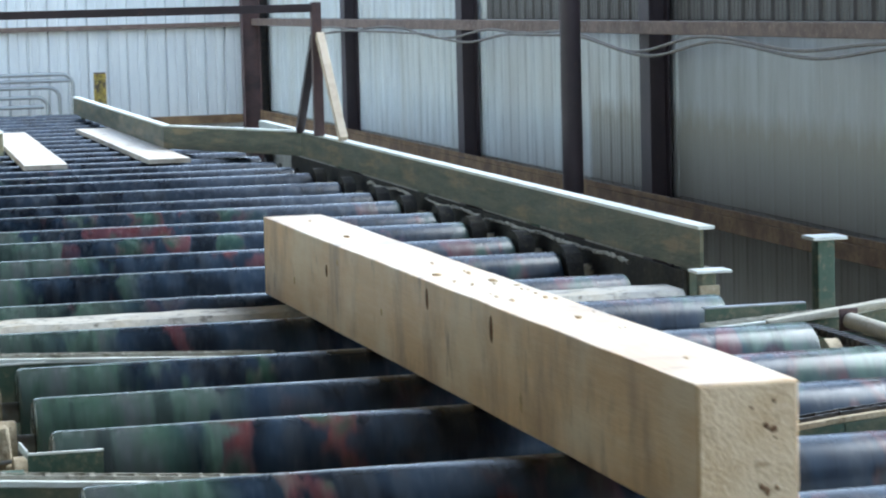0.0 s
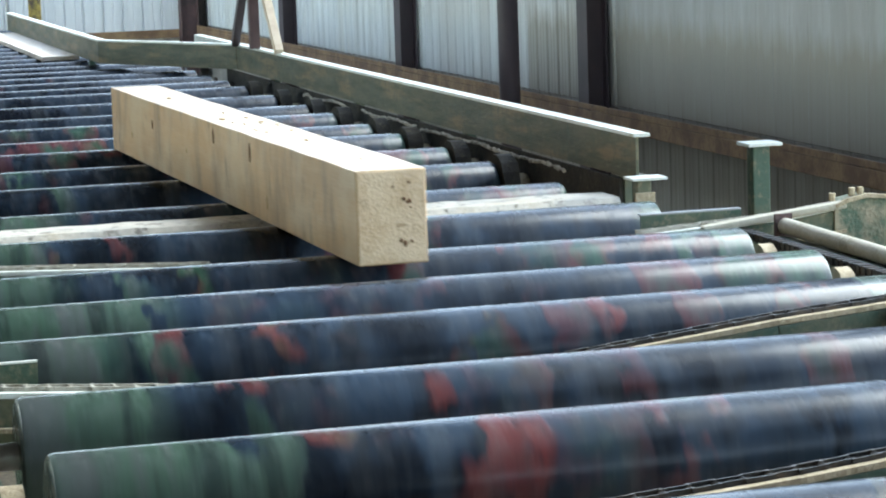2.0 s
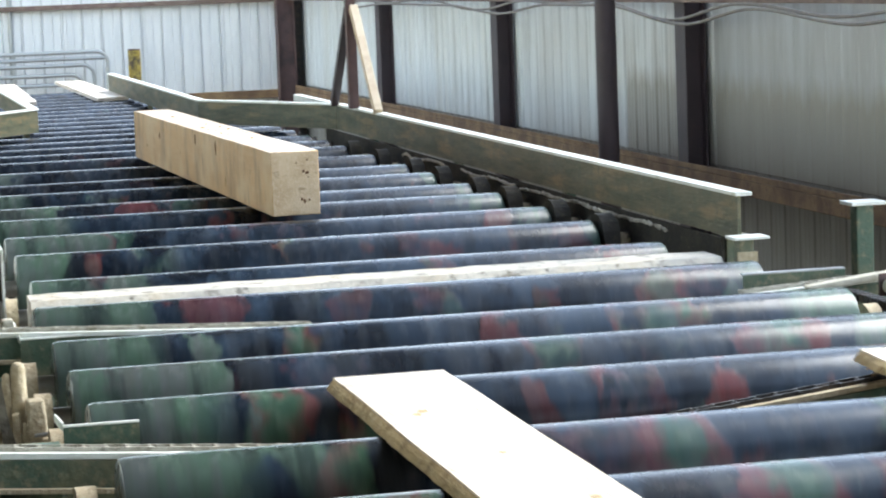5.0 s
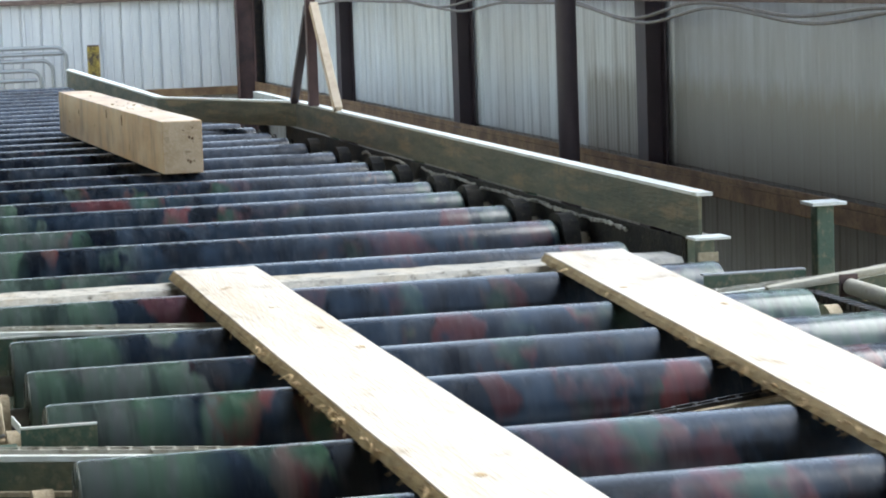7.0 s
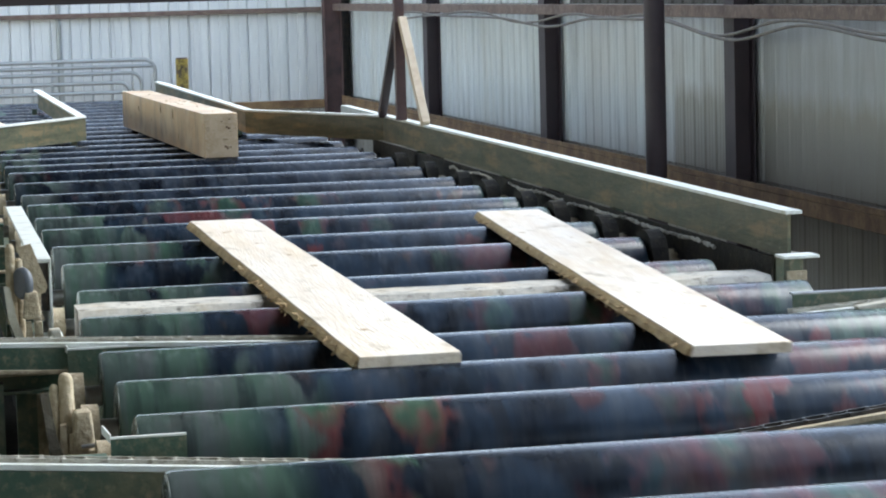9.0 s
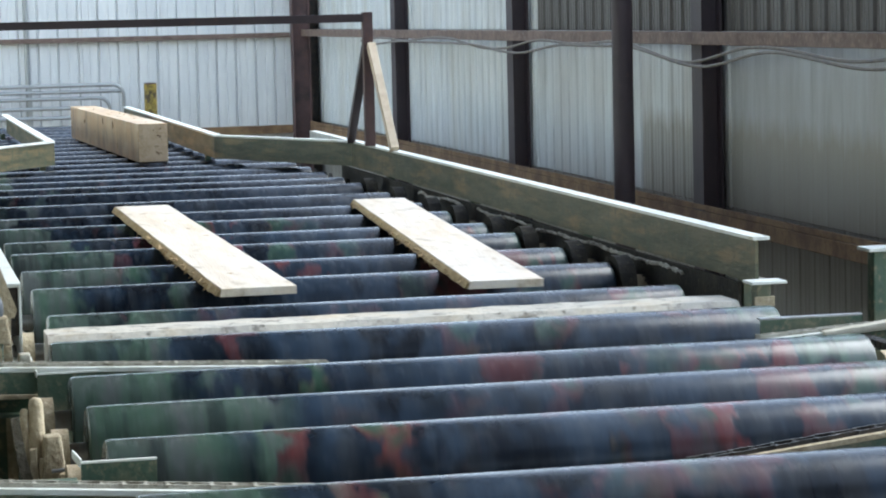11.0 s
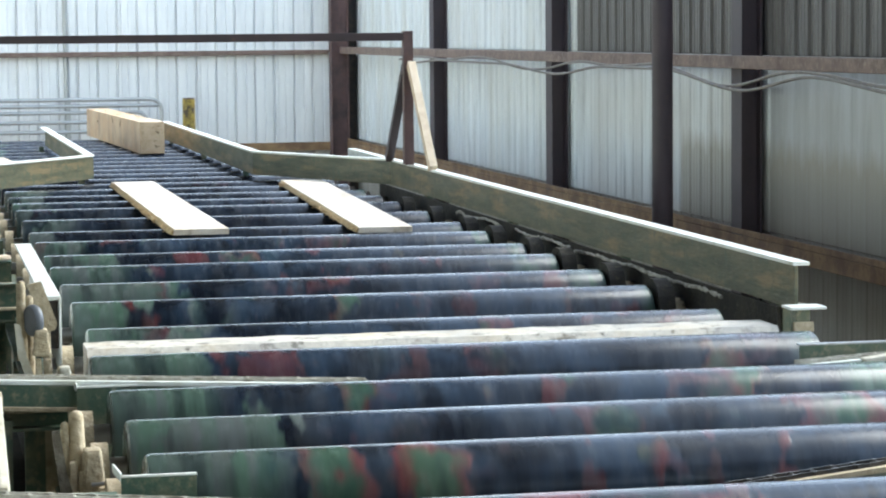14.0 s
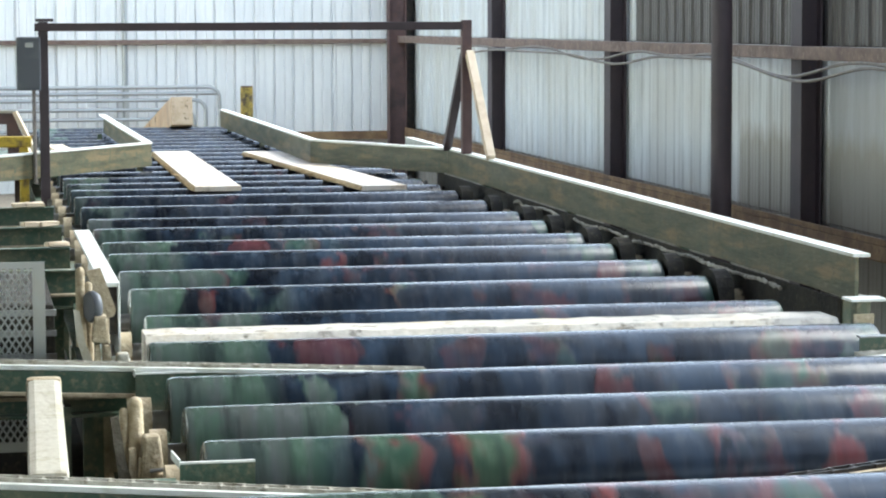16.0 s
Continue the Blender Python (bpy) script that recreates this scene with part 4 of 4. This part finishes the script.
def build_right_drive():
    # guard doubles as dark backing: its black stands for shaded roller ends
    g = thing("drive_guard", pose(2.955, 0, TOP), "chain guard below the guide rail, blackened for the shaded gap there", "guard")
    part("back_plate", boxes((0.0, 0.012, 8.42, 16.2, -0.34, 0.025)), M_SOOT_SHADE, g)
    part("floor_plate", boxes((-0.16, 0.0, 8.42, 16.2, -0.33, -0.315)), M_SOOT_SHADE, g)
    for y0, y1, seed in ((9.0, 11.15, 2), (11.25, 12.3, 5), (12.65, 13.75, 9)):
        rope = thing("old_rope", pose(2.938, 0, TOP), "frayed pale rope lying along the chain guard", "rope", "rope pieces")
        pts = [(0.008 * noise.noise(Vector((v * 4, seed, 0))), v, 0.006 + 0.022 * noise.noise(Vector((v * 2.2, seed, 2))) + 0.008 * noise.noise(Vector((v * 9, seed, 4)))) for v in np.arange(y0, y1, 0.02)]
        tube = arc_tube(bmesh.new(), pts, 0.007, 7)
        for v in tube.verts:
            v.co += 0.009 * noise.noise_vector(v.co * 45)
        part("strand", tube, M_ROPE, rope)
    # drive chain along the near roller ends
    c = thing("drive_chain", pose(3.035, 0, TOP - R), "oily black roller chain linking the roller shafts", "chain")
    links = bmesh.new()
    for a, b in zip(NEAR_Y, NEAR_Y[1:]):
        for z in (0.062, -0.062):
            bar(links, (0, a, z), (0, b, z), 0.034, 0.018, 0.002)
            k = a
            while k < b:
                box(links, -0.021, 0.021, k, k + 0.02, z - 0.012, z + 0.012)
                k += 0.04
    part("chain_run", links, M_DARK, c)


build_right_drive()


# ---- left-hand side ----
def finger(bm, x, z, r, h, lean=0.0, y=0.0):
    a = Vector((x, y, z))
    b = a + Vector((lean, 0.01, h))
    rod(bm, a, b, r, 14, r * 0.72)
    bmesh.ops.create_icosphere(bm, subdivisions=2, radius=r * 0.72, matrix=Matrix.Translation(b))


def prism(outline, y0, y1):
    """A flat plate: an outline of (x, z) between two depths."""
    bm = bmesh.new()
    face = bm.faces.new([bm.verts.new((x, y0, z)) for x, z in outline])
    ext = bmesh.ops.extrude_face_region(bm, geom=[face])
    bmesh.ops.translate(bm, vec=(0, y1 - y0, 0), verts=[v for v in ext["geom"] if isinstance(v, bmesh.types.BMVert)])
    bmesh.ops.recalc_face_normals(bm, faces=bm.faces)
    return bm


def peg(x, z, w, h, y):
    """A tapered caked block, narrower and rounder at its top."""
    bm = boxes((x - w / 2, x + w / 2, y - w / 2, y + w / 2, z, z + h), bevel=w * 0.16)
    for v in bm.verts:
        k = (v.co.z - z) / h
        v.co.x = x + (v.co.x - x) * (1 - 0.34 * k)
        v.co += 0.004 * noise.noise_vector(v.co * 40)
        v.co.z = max(v.co.z, z)
    return bm


def build_left_side():
    for y, z0, z1 in ((7.56, -0.17, -0.02), (5.68, -0.17, -0.03), (10.9, -0.22, -0.05), (12.0, -0.22, -0.05), (13.1, -0.2, -0.04), (14.4, -0.2, -0.03)):
        b = thing("cross_beam", pose(0, y, TOP), "green steel cross channel with sawdust on its flanges", "beam", "cross beams beside the line")
        part("web", boxes((-1.8, 0.40, 0.0, 0.008, z0, z1)), M_GREEN, b)
        part("flange", boxes((-1.8, 0.40, -0.05, 0.0, z1 - 0.01, z1), bevel=0.002), M_GREEN, b)
        part("flange", boxes((-1.8, 0.40, -0.05, 0.0, z0 + 0.055, z0 + 0.066), bevel=0.002), M_DUST, b, "sawdust-covered ledge")
        part("flange", boxes((-1.8, 0.40, -0.05, 0.0, z0, z0 + 0.01), bevel=0.002), M_GREEN, b)
        for x in (-1.6, 0.3):
            part("leg", boxes((x - 0.03, x + 0.03, 0.012, 0.06, -TOP, z1 - 0.02)), M_GREEN, b)
    # added tray, black so the floor below the drive looks shaded
    tray = thing("catch_tray", pose(0, 0, 0.34), "black tray added under the chain drive to stand for shade", "tray")
    part("pan", boxes((-2.0, 0.36, 3.2, 16.5, 0, 0.012), (-2.0, -1.985, 3.2, 16.5, 0.012, 0.2), (0.345, 0.36, 3.2, 16.5, 0.012, 0.1)), M_SOOT_SHADE, tray)
    for x in (-1.8, 0.2):
        for y in (3.5, 9.0, 16.0):
            part("leg", boxes((x - 0.03, x + 0.03, y - 0.03, y + 0.03, -0.34, 0)), M_GREEN, tray)
    # added backing box, black for the shaded space behind the mesh
    hs = thing("machine_housing", pose(0, 0, 0.352), "near-black box added as shade behind the mesh guard, with grey slats", "housing")
    part("case", boxes((-1.6, 0.22, 8.55, 9.7, 0, TOP + 0.06 - 0.352), bevel=0.02), M_SOOT_SHADE, hs)
    for z in (0.4, 0.47, 0.55, 0.62):
        part("slat", boxes((-0.3, 0.225, 8.53, 8.549, z, z + 0.02)), M_STEEL, hs)
    # small angle plates on the arms
    for x0, x1, y, z0, z1 in ((0.415, 0.59, 5.75, -0.2, -0.006), (0.42, 0.60, 7.44, -0.2, -0.03)):
        p = thing("angle_plate", pose(x0, y, TOP), "thin green steel angle plate with a bright upper edge", "plate", "angle plates")
        part("sheet", boxes((0, x1 - x0, 0, 0.005, z0, z1 - 0.005)), M_GREEN, p)
        part("edge", boxes((0, x1 - x0, -0.002, 0.008, z1 - 0.005, z1)), M_WHITE, p, "bright white edge")
        part("lip", bar(bmesh.new(), (0.0, 0.0, z1 - 0.004), (-0.012, 0.09, z1 + 0.004), 0.005, 0.02, 0.001), M_WHITE, p)
    # guard channel on the roller ends
    g = thing("end_guard", pose(0.43, 0, TOP), "white-topped steel guard channel over the roller ends", "guard")
    part("web", boxes((-0.008, 0.0, 8.36, 10.55, -0.11, 0.134), bevel=0.002), M_WHITE, g)
    part("top", boxes((-0.065, 0.0, 8.36, 10.55, 0.135, 0.147), bevel=0.003), M_WHITE, g)
    part("seal", boxes((-0.05, -0.009, 8.38, 8.39, -0.03, 0.13)), M_DARK, g)
    part("foot", boxes((-0.07, 0.03, 8.34, 8.46, -0.155, -0.112)), M_WHITE, g)
    part("stand", boxes((-0.06, -0.02, 9.4, 9.46, -TOP, -0.11)), M_GREEN, g)
    # leaning plate and pins
    lean = thing("leaning_plate", pose(0, 8.2, TOP), "dusty tan plate leaning in the drive", "plate")
    part("sheet", prism([(0.312, 0.205), (0.358, 0.215), (0.408, 0.075), (0.398, 0.055), (0.362, 0.045)], -0.02, -0.006), M_DUST, lean)
    part("strut", boxes((0.36, 0.385, -0.005, 0.02, -TOP + 0.352, 0.06), bevel=0.003), M_DUST, lean)
    pins = thing("chain_tensioner", pose(0, 7.86, TOP), "chain tensioner with sawdust-caked fingers and a dark wheel", "tensioner", "chain tensioners")
    for row in ((0.283, 0.0, 0.020, 0.235, -0.004), (0.302, -0.06, 0.018, 0.25, 0.002)):
        bm = bmesh.new()
        finger(bm, *row)
        part("finger", bm, M_DUST, pins, smooth=True)
    for x, z, w, h, y in ((0.337, 0.018, 0.058, 0.086, -0.05), (0.326, -0.062, 0.024, 0.074, -0.045), (0.357, -0.062, 0.026, 0.07, -0.05), (0.404, -0.066, 0.052, 0.052, -0.06)):
        part("cleat", peg(x, z, w, h, y), M_CHALK if w == 0.052 else M_DUST, pins)
    wheel = bmesh.new()
    lathe(wheel, [(-0.014, 0.02), (-0.014, 0.044), (-0.006, 0.05), (0.006, 0.05), (0.014, 0.044), (0.014, 0.02)], 24)
    part("wheel", wheel, M_BOX, pins, "dark blue-grey wheel", smooth=True, at=pose(0.314, -0.035, 0.128, 0, 0, 25))
    part("shield", prism([(0.254, 0.125), (0.272, 0.12), (0.29, 0.02), (0.318, -0.06), (0.29, -0.06), (0.262, 0.03)], -0.075, -0.068), M_CHALK, pins, "pale dusty leaning shield")
    part("base", boxes((0.30, 0.43, -0.06, 0.04, -0.598, -0.066), bevel=0.006), M_DUST, pins)
    pins2 = thing("chain_tensioner", pose(0, 6.2, TOP), "chain tensioner with sawdust-caked fingers beside a roller end", "tensioner", "chain tensioners")
    for row in ((0.343, -0.12, 0.025, 0.185, 0.0), (0.314, -0.12, 0.015, 0.165, 0.0)):
        bm = bmesh.new()
        finger(bm, *row)
        part("finger", bm, M_DUST, pins2, smooth=True)
    for x, z, w, h, y in ((0.377, -0.125, 0.060, 0.12, -0.04), (0.331, -0.125, 0.022, 0.09, -0.05), (0.349, -0.14, 0.020, 0.08, -0.055), (0.405, -0.15, 0.050, 0.052, -0.07)):
        part("cleat", peg(x, z, w, h, y), M_DUST, pins2)
    part("shield", prism([(0.276, 0.045), (0.296, 0.05), (0.312, -0.06), (0.338, -0.15), (0.30, -0.15), (0.286, -0.04)], -0.085, -0.078), M_CRUST, pins2, "dirt-caked leaning shield")
    part("base", boxes((0.29, 0.43, -0.075, 0.05, -0.598, -0.15), bevel=0.006), M_DUST, pins2)
    part("pin", rod(bmesh.new(), (0.37, -0.09, -0.088), (0.435, -0.09, -0.084), 0.005, 8), M_STEEL, pins2)
    # pale tube that slopes beside the line
    t = thing("slanted_tube", pose(0, 0, TOP), "chalky white square steel tube lying along the machine", "tube")
    part("tube", bar(bmesh.new(), (0.145, 7.2, -0.04), (0.115, 5.74, -0.05), 0.095, 0.07, 0.02), M_CHALK, t)
    part("end_cap", bar(bmesh.new(), (0.1455, 7.26, -0.042), (0.145, 7.202, -0.042), 0.1, 0.075, 0.015), M_DUST, t)
    for y in (5.95, 7.1):
        part("stand", boxes((0.10, 0.16, y - 0.03, y + 0.03, -TOP + 0.352, -0.085)), M_GREEN, t)
    # expanded metal guard
    m = thing("mesh_guard", pose(0.17, 8.0, TOP), "grey expanded metal guard panel in a flat frame", "guard")
    part("frame", boxes((-0.66, 0.004, -0.004, 0.004, 0.235, 0.256), (-0.035, 0.004, -0.004, 0.004, -0.35, 0.235), (-0.66, -0.63, -0.004, 0.004, -0.35, 0.235), (-0.63, -0.035, -0.004, 0.004, -0.35, -0.32)), M_PIPE, m)
    part("leg", boxes((-0.03, 0.0, 0.005, 0.03, -TOP + 0.352, -0.2), (-0.65, -0.62, 0.005, 0.03, -TOP + 0.352, -0.2)), M_GREEN, m)
    net = bmesh.new()
    w, h = 0.023, 0.036
    for i in range(26):
        for j in range(16):
            x, z = -0.63 + i * w, -0.33 + j * h
            for s in (1, -1):
                a, b = Vector((x, 0, z)), Vector((x + w * 0.5 * s, 0, z + h * 0.5))
                n = Vector((b.z - a.z, 0, a.x - b.x)).normalized() * 0.0028
                c = Vector((x, 0, z + h))
                for p, q in ((a, b), (b, c)):
                    k = Vector((q.z - p.z, 0, p.x - q.x)).normalized() * 0.0028
                    net.faces.new([net.verts.new(v) for v in (p - k, q - k, q + k, p + k)])
    ext = bmesh.ops.extrude_face_region(net, geom=list(net.faces))
    bmesh.ops.translate(net, vec=(0, 0.003, 0), verts=[v for v in ext["geom"] if isinstance(v, bmesh.types.BMVert)])
    part("mesh", net, M_PIPE, m, "expanded metal mesh")
    rng = random.Random(5)
    for x, y, z in ((0.29, 14.39, -0.028), (0.22, 14.38, -0.028), (0.25, 13.09, -0.038), (0.33, 13.1, -0.038), (0.34, 11.99, -0.048)):
        s = thing("wood_scrap", pose(x, y - 0.02, TOP + z, 0, 0, rng.uniform(-40, 40)), "pale broken wood scrap on the cross beam", "wood scrap", "wood scraps")
        bm = boxes((-0.055, 0.055, -0.03, 0.03, 0, 0.028), bevel=0.006)
        for v in bm.verts:
            v.co += 0.008 * noise.noise_vector(v.co * 30 + Vector((x * 9, y, 0)))
            v.co.z = max(v.co.z, 0.0005)
        part("splinter", bm, M_PLANK, s)
    # far left: yellow bar, waste boards
    yb = thing("yellow_barrier", pose(0.05, 16.5, 0), "chipped yellow steel barrier behind the gantry post", "barrier")
    part("top_bar", boxes((-0.6, 0.28, -0.03, 0.03, TOP + 0.21, TOP + 0.28), bevel=0.01), M_YELLOW, yb)
    part("top_bar", boxes((-0.6, 0.28, -0.03, 0.03, TOP + 0.0, TOP + 0.05), bevel=0.01), M_YELLOW, yb)
    part("post", boxes((0.20, 0.26, -0.03, 0.03, 0, TOP + 0.209), bevel=0.008), M_YELLOW, yb)
    part("post", boxes((-0.6, -0.54, -0.03, 0.03, 0, TOP + 0.209), bevel=0.008), M_YELLOW, yb)
    for a, b in (((0.60, 20.6, 0.02), (0.72, 18.9, 0.02)), ((0.35, 20.8, 0.0), (0.45, 18.8, 0.0))):
        w = thing("waste_board", pose(0, 0, TOP), "pale rough waste board behind the guide rail", "board", "waste boards")
        part("plank", bar(bmesh.new(), a, b, 0.14, 0.02, 0.003), M_PLANK, w)
    f = thing("side_chute", pose(0, 18.0, TOP), "brown steel chute side with a pale sloping edge", "chute")
    part("top_edge", bar(bmesh.new(), (-0.4, 0, 0.39), (0.245, 0, 0.39), 0.03, 0.018, 0.002), M_CHALK, f)
    part("sloping_edge", bar(bmesh.new(), (0.25, 0, 0.39), (0.42, -0.05, 0.03), 0.05, 0.03, 0.003), M_PLANK, f, "pale sloping edge")
    part("side_sheet", prism([(-0.4, 0.30), (-0.4, 0.378), (0.235, 0.378), (0.33, 0.15), (0.36, 0.06), (0.2, 0.06), (0.19, 0.30)], 0.016, 0.022), M_RUST, f)
    part("leg", boxes((0.24, 0.29, 0.024, 0.07, -TOP, 0.2)), M_RUST, f)
    part("leg", boxes((-0.4, -0.35, 0.024, 0.07, -TOP, 0.34)), M_RUST, f)
    tab = thing("waste_table", pose(0.2, 19.5, 0), "dark steel table for waste boards beside the line", "table")
    part("top", boxes((-0.5, 0.78, -1.8, 1.5, TOP - 0.07, TOP - 0.035)), M_GREEN, tab)
    for x in (-0.4, 0.7):
        for y in (-1.6, 1.3):
            part("leg", boxes((x - 0.03, x + 0.03, y - 0.03, y + 0.03, 0, TOP - 0.07)), M_GREEN, tab)


build_left_side()


# ---- the far end ----
def build_far_end():
    g = thing("pipe_gate", pose(0.02, 28.95, TOP - 0.02), "galvanised tubular farm gate with rounded corners", "gate")
    for k, (z, reach, turn) in enumerate(((0.296, 2.74, 0.13), (0.225, 2.70, 0.0), (0.15, 2.58, 0.13), (0.04, 2.44, 0.12), (-0.07, 2.4, 0.0), (-0.2, 2.4, 0.0))):
        pts = [(-1.6, 0, z)]
        if turn:
            for j in range(7):
                a = math.pi / 2 * j / 6
                pts.append((reach - turn + turn * math.sin(a), 0, z - turn + turn * math.cos(a)))
            pts.append((reach, 0, -0.55))
        else:
            pts.append((reach, 0, z))
        part("rail", arc_tube(bmesh.new(), pts, 0.022), M_PIPE, g, smooth=True)
    for x in (-1.6, -0.4, 0.78, 1.68):
        part("upright", boxes((x - 0.02, x + 0.02, -0.012, 0.012, -TOP + 0.02, 0.296)), M_PIPE, g)
    y = thing("bollard", pose(2.81, 26.5, 0), "rusty yellow painted steel bollard with chipped paint", "bollard")
    bm = bmesh.new()
    rod(bm, (0, 0, 0), (0, 0, TOP + 0.33), 0.066, 18)
    part("pipe", bm, M_BOLLARD, y, smooth=True)
    part("cap", rod(bmesh.new(), (0, 0, TOP + 0.33), (0, 0, TOP + 0.345), 0.062, 18), M_RUST, y)
    chute = thing("end_plate", pose(1.7, 24.72, TOP), "dark steel drop plate at the end of the rollers", "plate")
    part("sheet", boxes((-0.62, 0.62, 0, 0.012, -0.5, -0.05)), M_DARK, chute)
    part("leg", boxes((-0.62, -0.56, 0.012, 0.05, -TOP, -0.1)), M_DARK, chute)
    part("leg", boxes((0.56, 0.62, 0.012, 0.05, -TOP, -0.1)), M_DARK, chute)


build_far_end()


def build_cables():
    rng = random.Random(3)
    x = WALL_X - 0.27
    k = 1.04
    stops = [(24.9, 0.70), (23.2, 0.745), (20.7, 0.74), (18.9, 0.672), (17.5, 0.752), (16.1, 0.755), (14.45, 0.63), (13.2, 0.74), (11.8, 0.66), (10.6, 0.74), (9.2, 0.66)]
    for n, lift in ((0, 0.0), (1, 0.028)):
        ob = thing("cable", pose(x, 0, TOP), "grey cable slung in loops below the wall girt", "cable", "slung cables")
        pts = []
        for (ya, za), (yb, zb) in zip(stops, stops[1:]):
            for j in range(8):
                u = j / 8
                s = u * u * (3 - 2 * u)
                yy = ya + (yb - ya) * u + 0.42 * n
                pts.append((0.012 * n, yy, 0.755 - 0.9 * (0.755 - za - (zb - za) * s) + lift + 0.02 * n * math.sin(yy * 2.1)))
        pts.append((0.012 * n, stops[-1][0] + 0.42 * n, stops[-1][1] + lift))
        part("sheath", arc_tube(bmesh.new(), pts, 0.010, 7), M_CABLE, ob, smooth=True)


build_cables()


# ---- movement ----
def motions():
    end = 16.0
    for ob, x, y in ROLLERS:
        start = (y * 97.0) % 360
        rows, t = [], 0.0
        step = 0.125
        while t <= end + 1e-6:
            rows.append((t, pose(x, y, TOP - R, start - math.degrees(SPEED / R) * t)))
            t += step
        walk(ob, rows)

    def cant_at(t):
        k = min(t, 14.6) / 14.5
        return pose(1.63 + 0.24 * k, 6.52 + SPEED * t, TOP, 0, 0, 1.5 + 0.8 * k)

    def tip(y, turn):
        # pivots on the last roller
        return pose(1.87, y, TOP + (y - 24.5) * math.tan(radians(turn)), turn, 0, 2.2)

    walk(CANT, [(t, cant_at(t)) for t in (0, 3.5, 7, 9.5, 12.5, 14.5, 14.8)] + [
        (15.0, tip(24.72, -0.8)), (15.15, tip(24.93, -3.5)), (15.3, tip(25.15, -7.5)), (15.5, tip(25.45, -8.5)), (15.7, tip(25.8, -8.6)), (16.0, tip(26.4, -8.8))])

    def row(t, x, y, turn):
        return (t, pose(x, y, TOP, 0, 0, turn))

    y0 = -4.39 + 2.125
    walk(BOARD_A, [row(0, 1.19, y0, 0)] + [row(t, x, y0 + SPEED * t, r) for t, x, r in ((3.5, 1.195, 0), (7, 1.25, -0.4), (9.5, 1.29, -0.2), (12.5, 1.35, -0.2), (14.5, 1.39, -0.2), (16, 1.42, -0.6))])
    y0 = -4.55 + 2.125
    walk(BOARD_B, [row(0, 2.33, y0, -5)] + [row(t, x, y0 + SPEED * t, r) for t, x, r in ((3.5, 2.33, -5), (7, 2.33, -5), (9.5, 2.345, -5), (12.5, 2.41, -5), (13.9, 2.4, -3.2), (14.5, 2.36, -1.2), (15.2, 2.30, 1.7), (16, 2.25, 3.6))])

    def leaving(ob, x, y, turn, lie_x):
        rows = [row(t, x, y + SPEED * t, turn) for t in (0, 2, 4)]
        edge = (24.6 - y) / SPEED
        rows += [row(edge, x, 24.6, turn), (edge + 0.3, pose(x, 25.05, TOP - 0.05, -5, 0, turn)), (edge + 0.6, pose(lie_x, 26.0, TOP - 0.35, -11, 0, turn)), (edge + 0.9, pose(lie_x, 26.95, 0.2, -4, 0, turn)), (edge + 1.1, pose(lie_x, 27.0, 0.01, 0, 0, turn))]
        rows.append((16.0, pose(lie_x, 27.0, 0.01, 0, 0, turn)))
        walk(ob, rows)

    leaving(BOARD_C, 1.38, 18.3, -1.0, 1.4)
    leaving(BOARD_D, 2.14, 18.5, 0.3, 2.1)


motions()
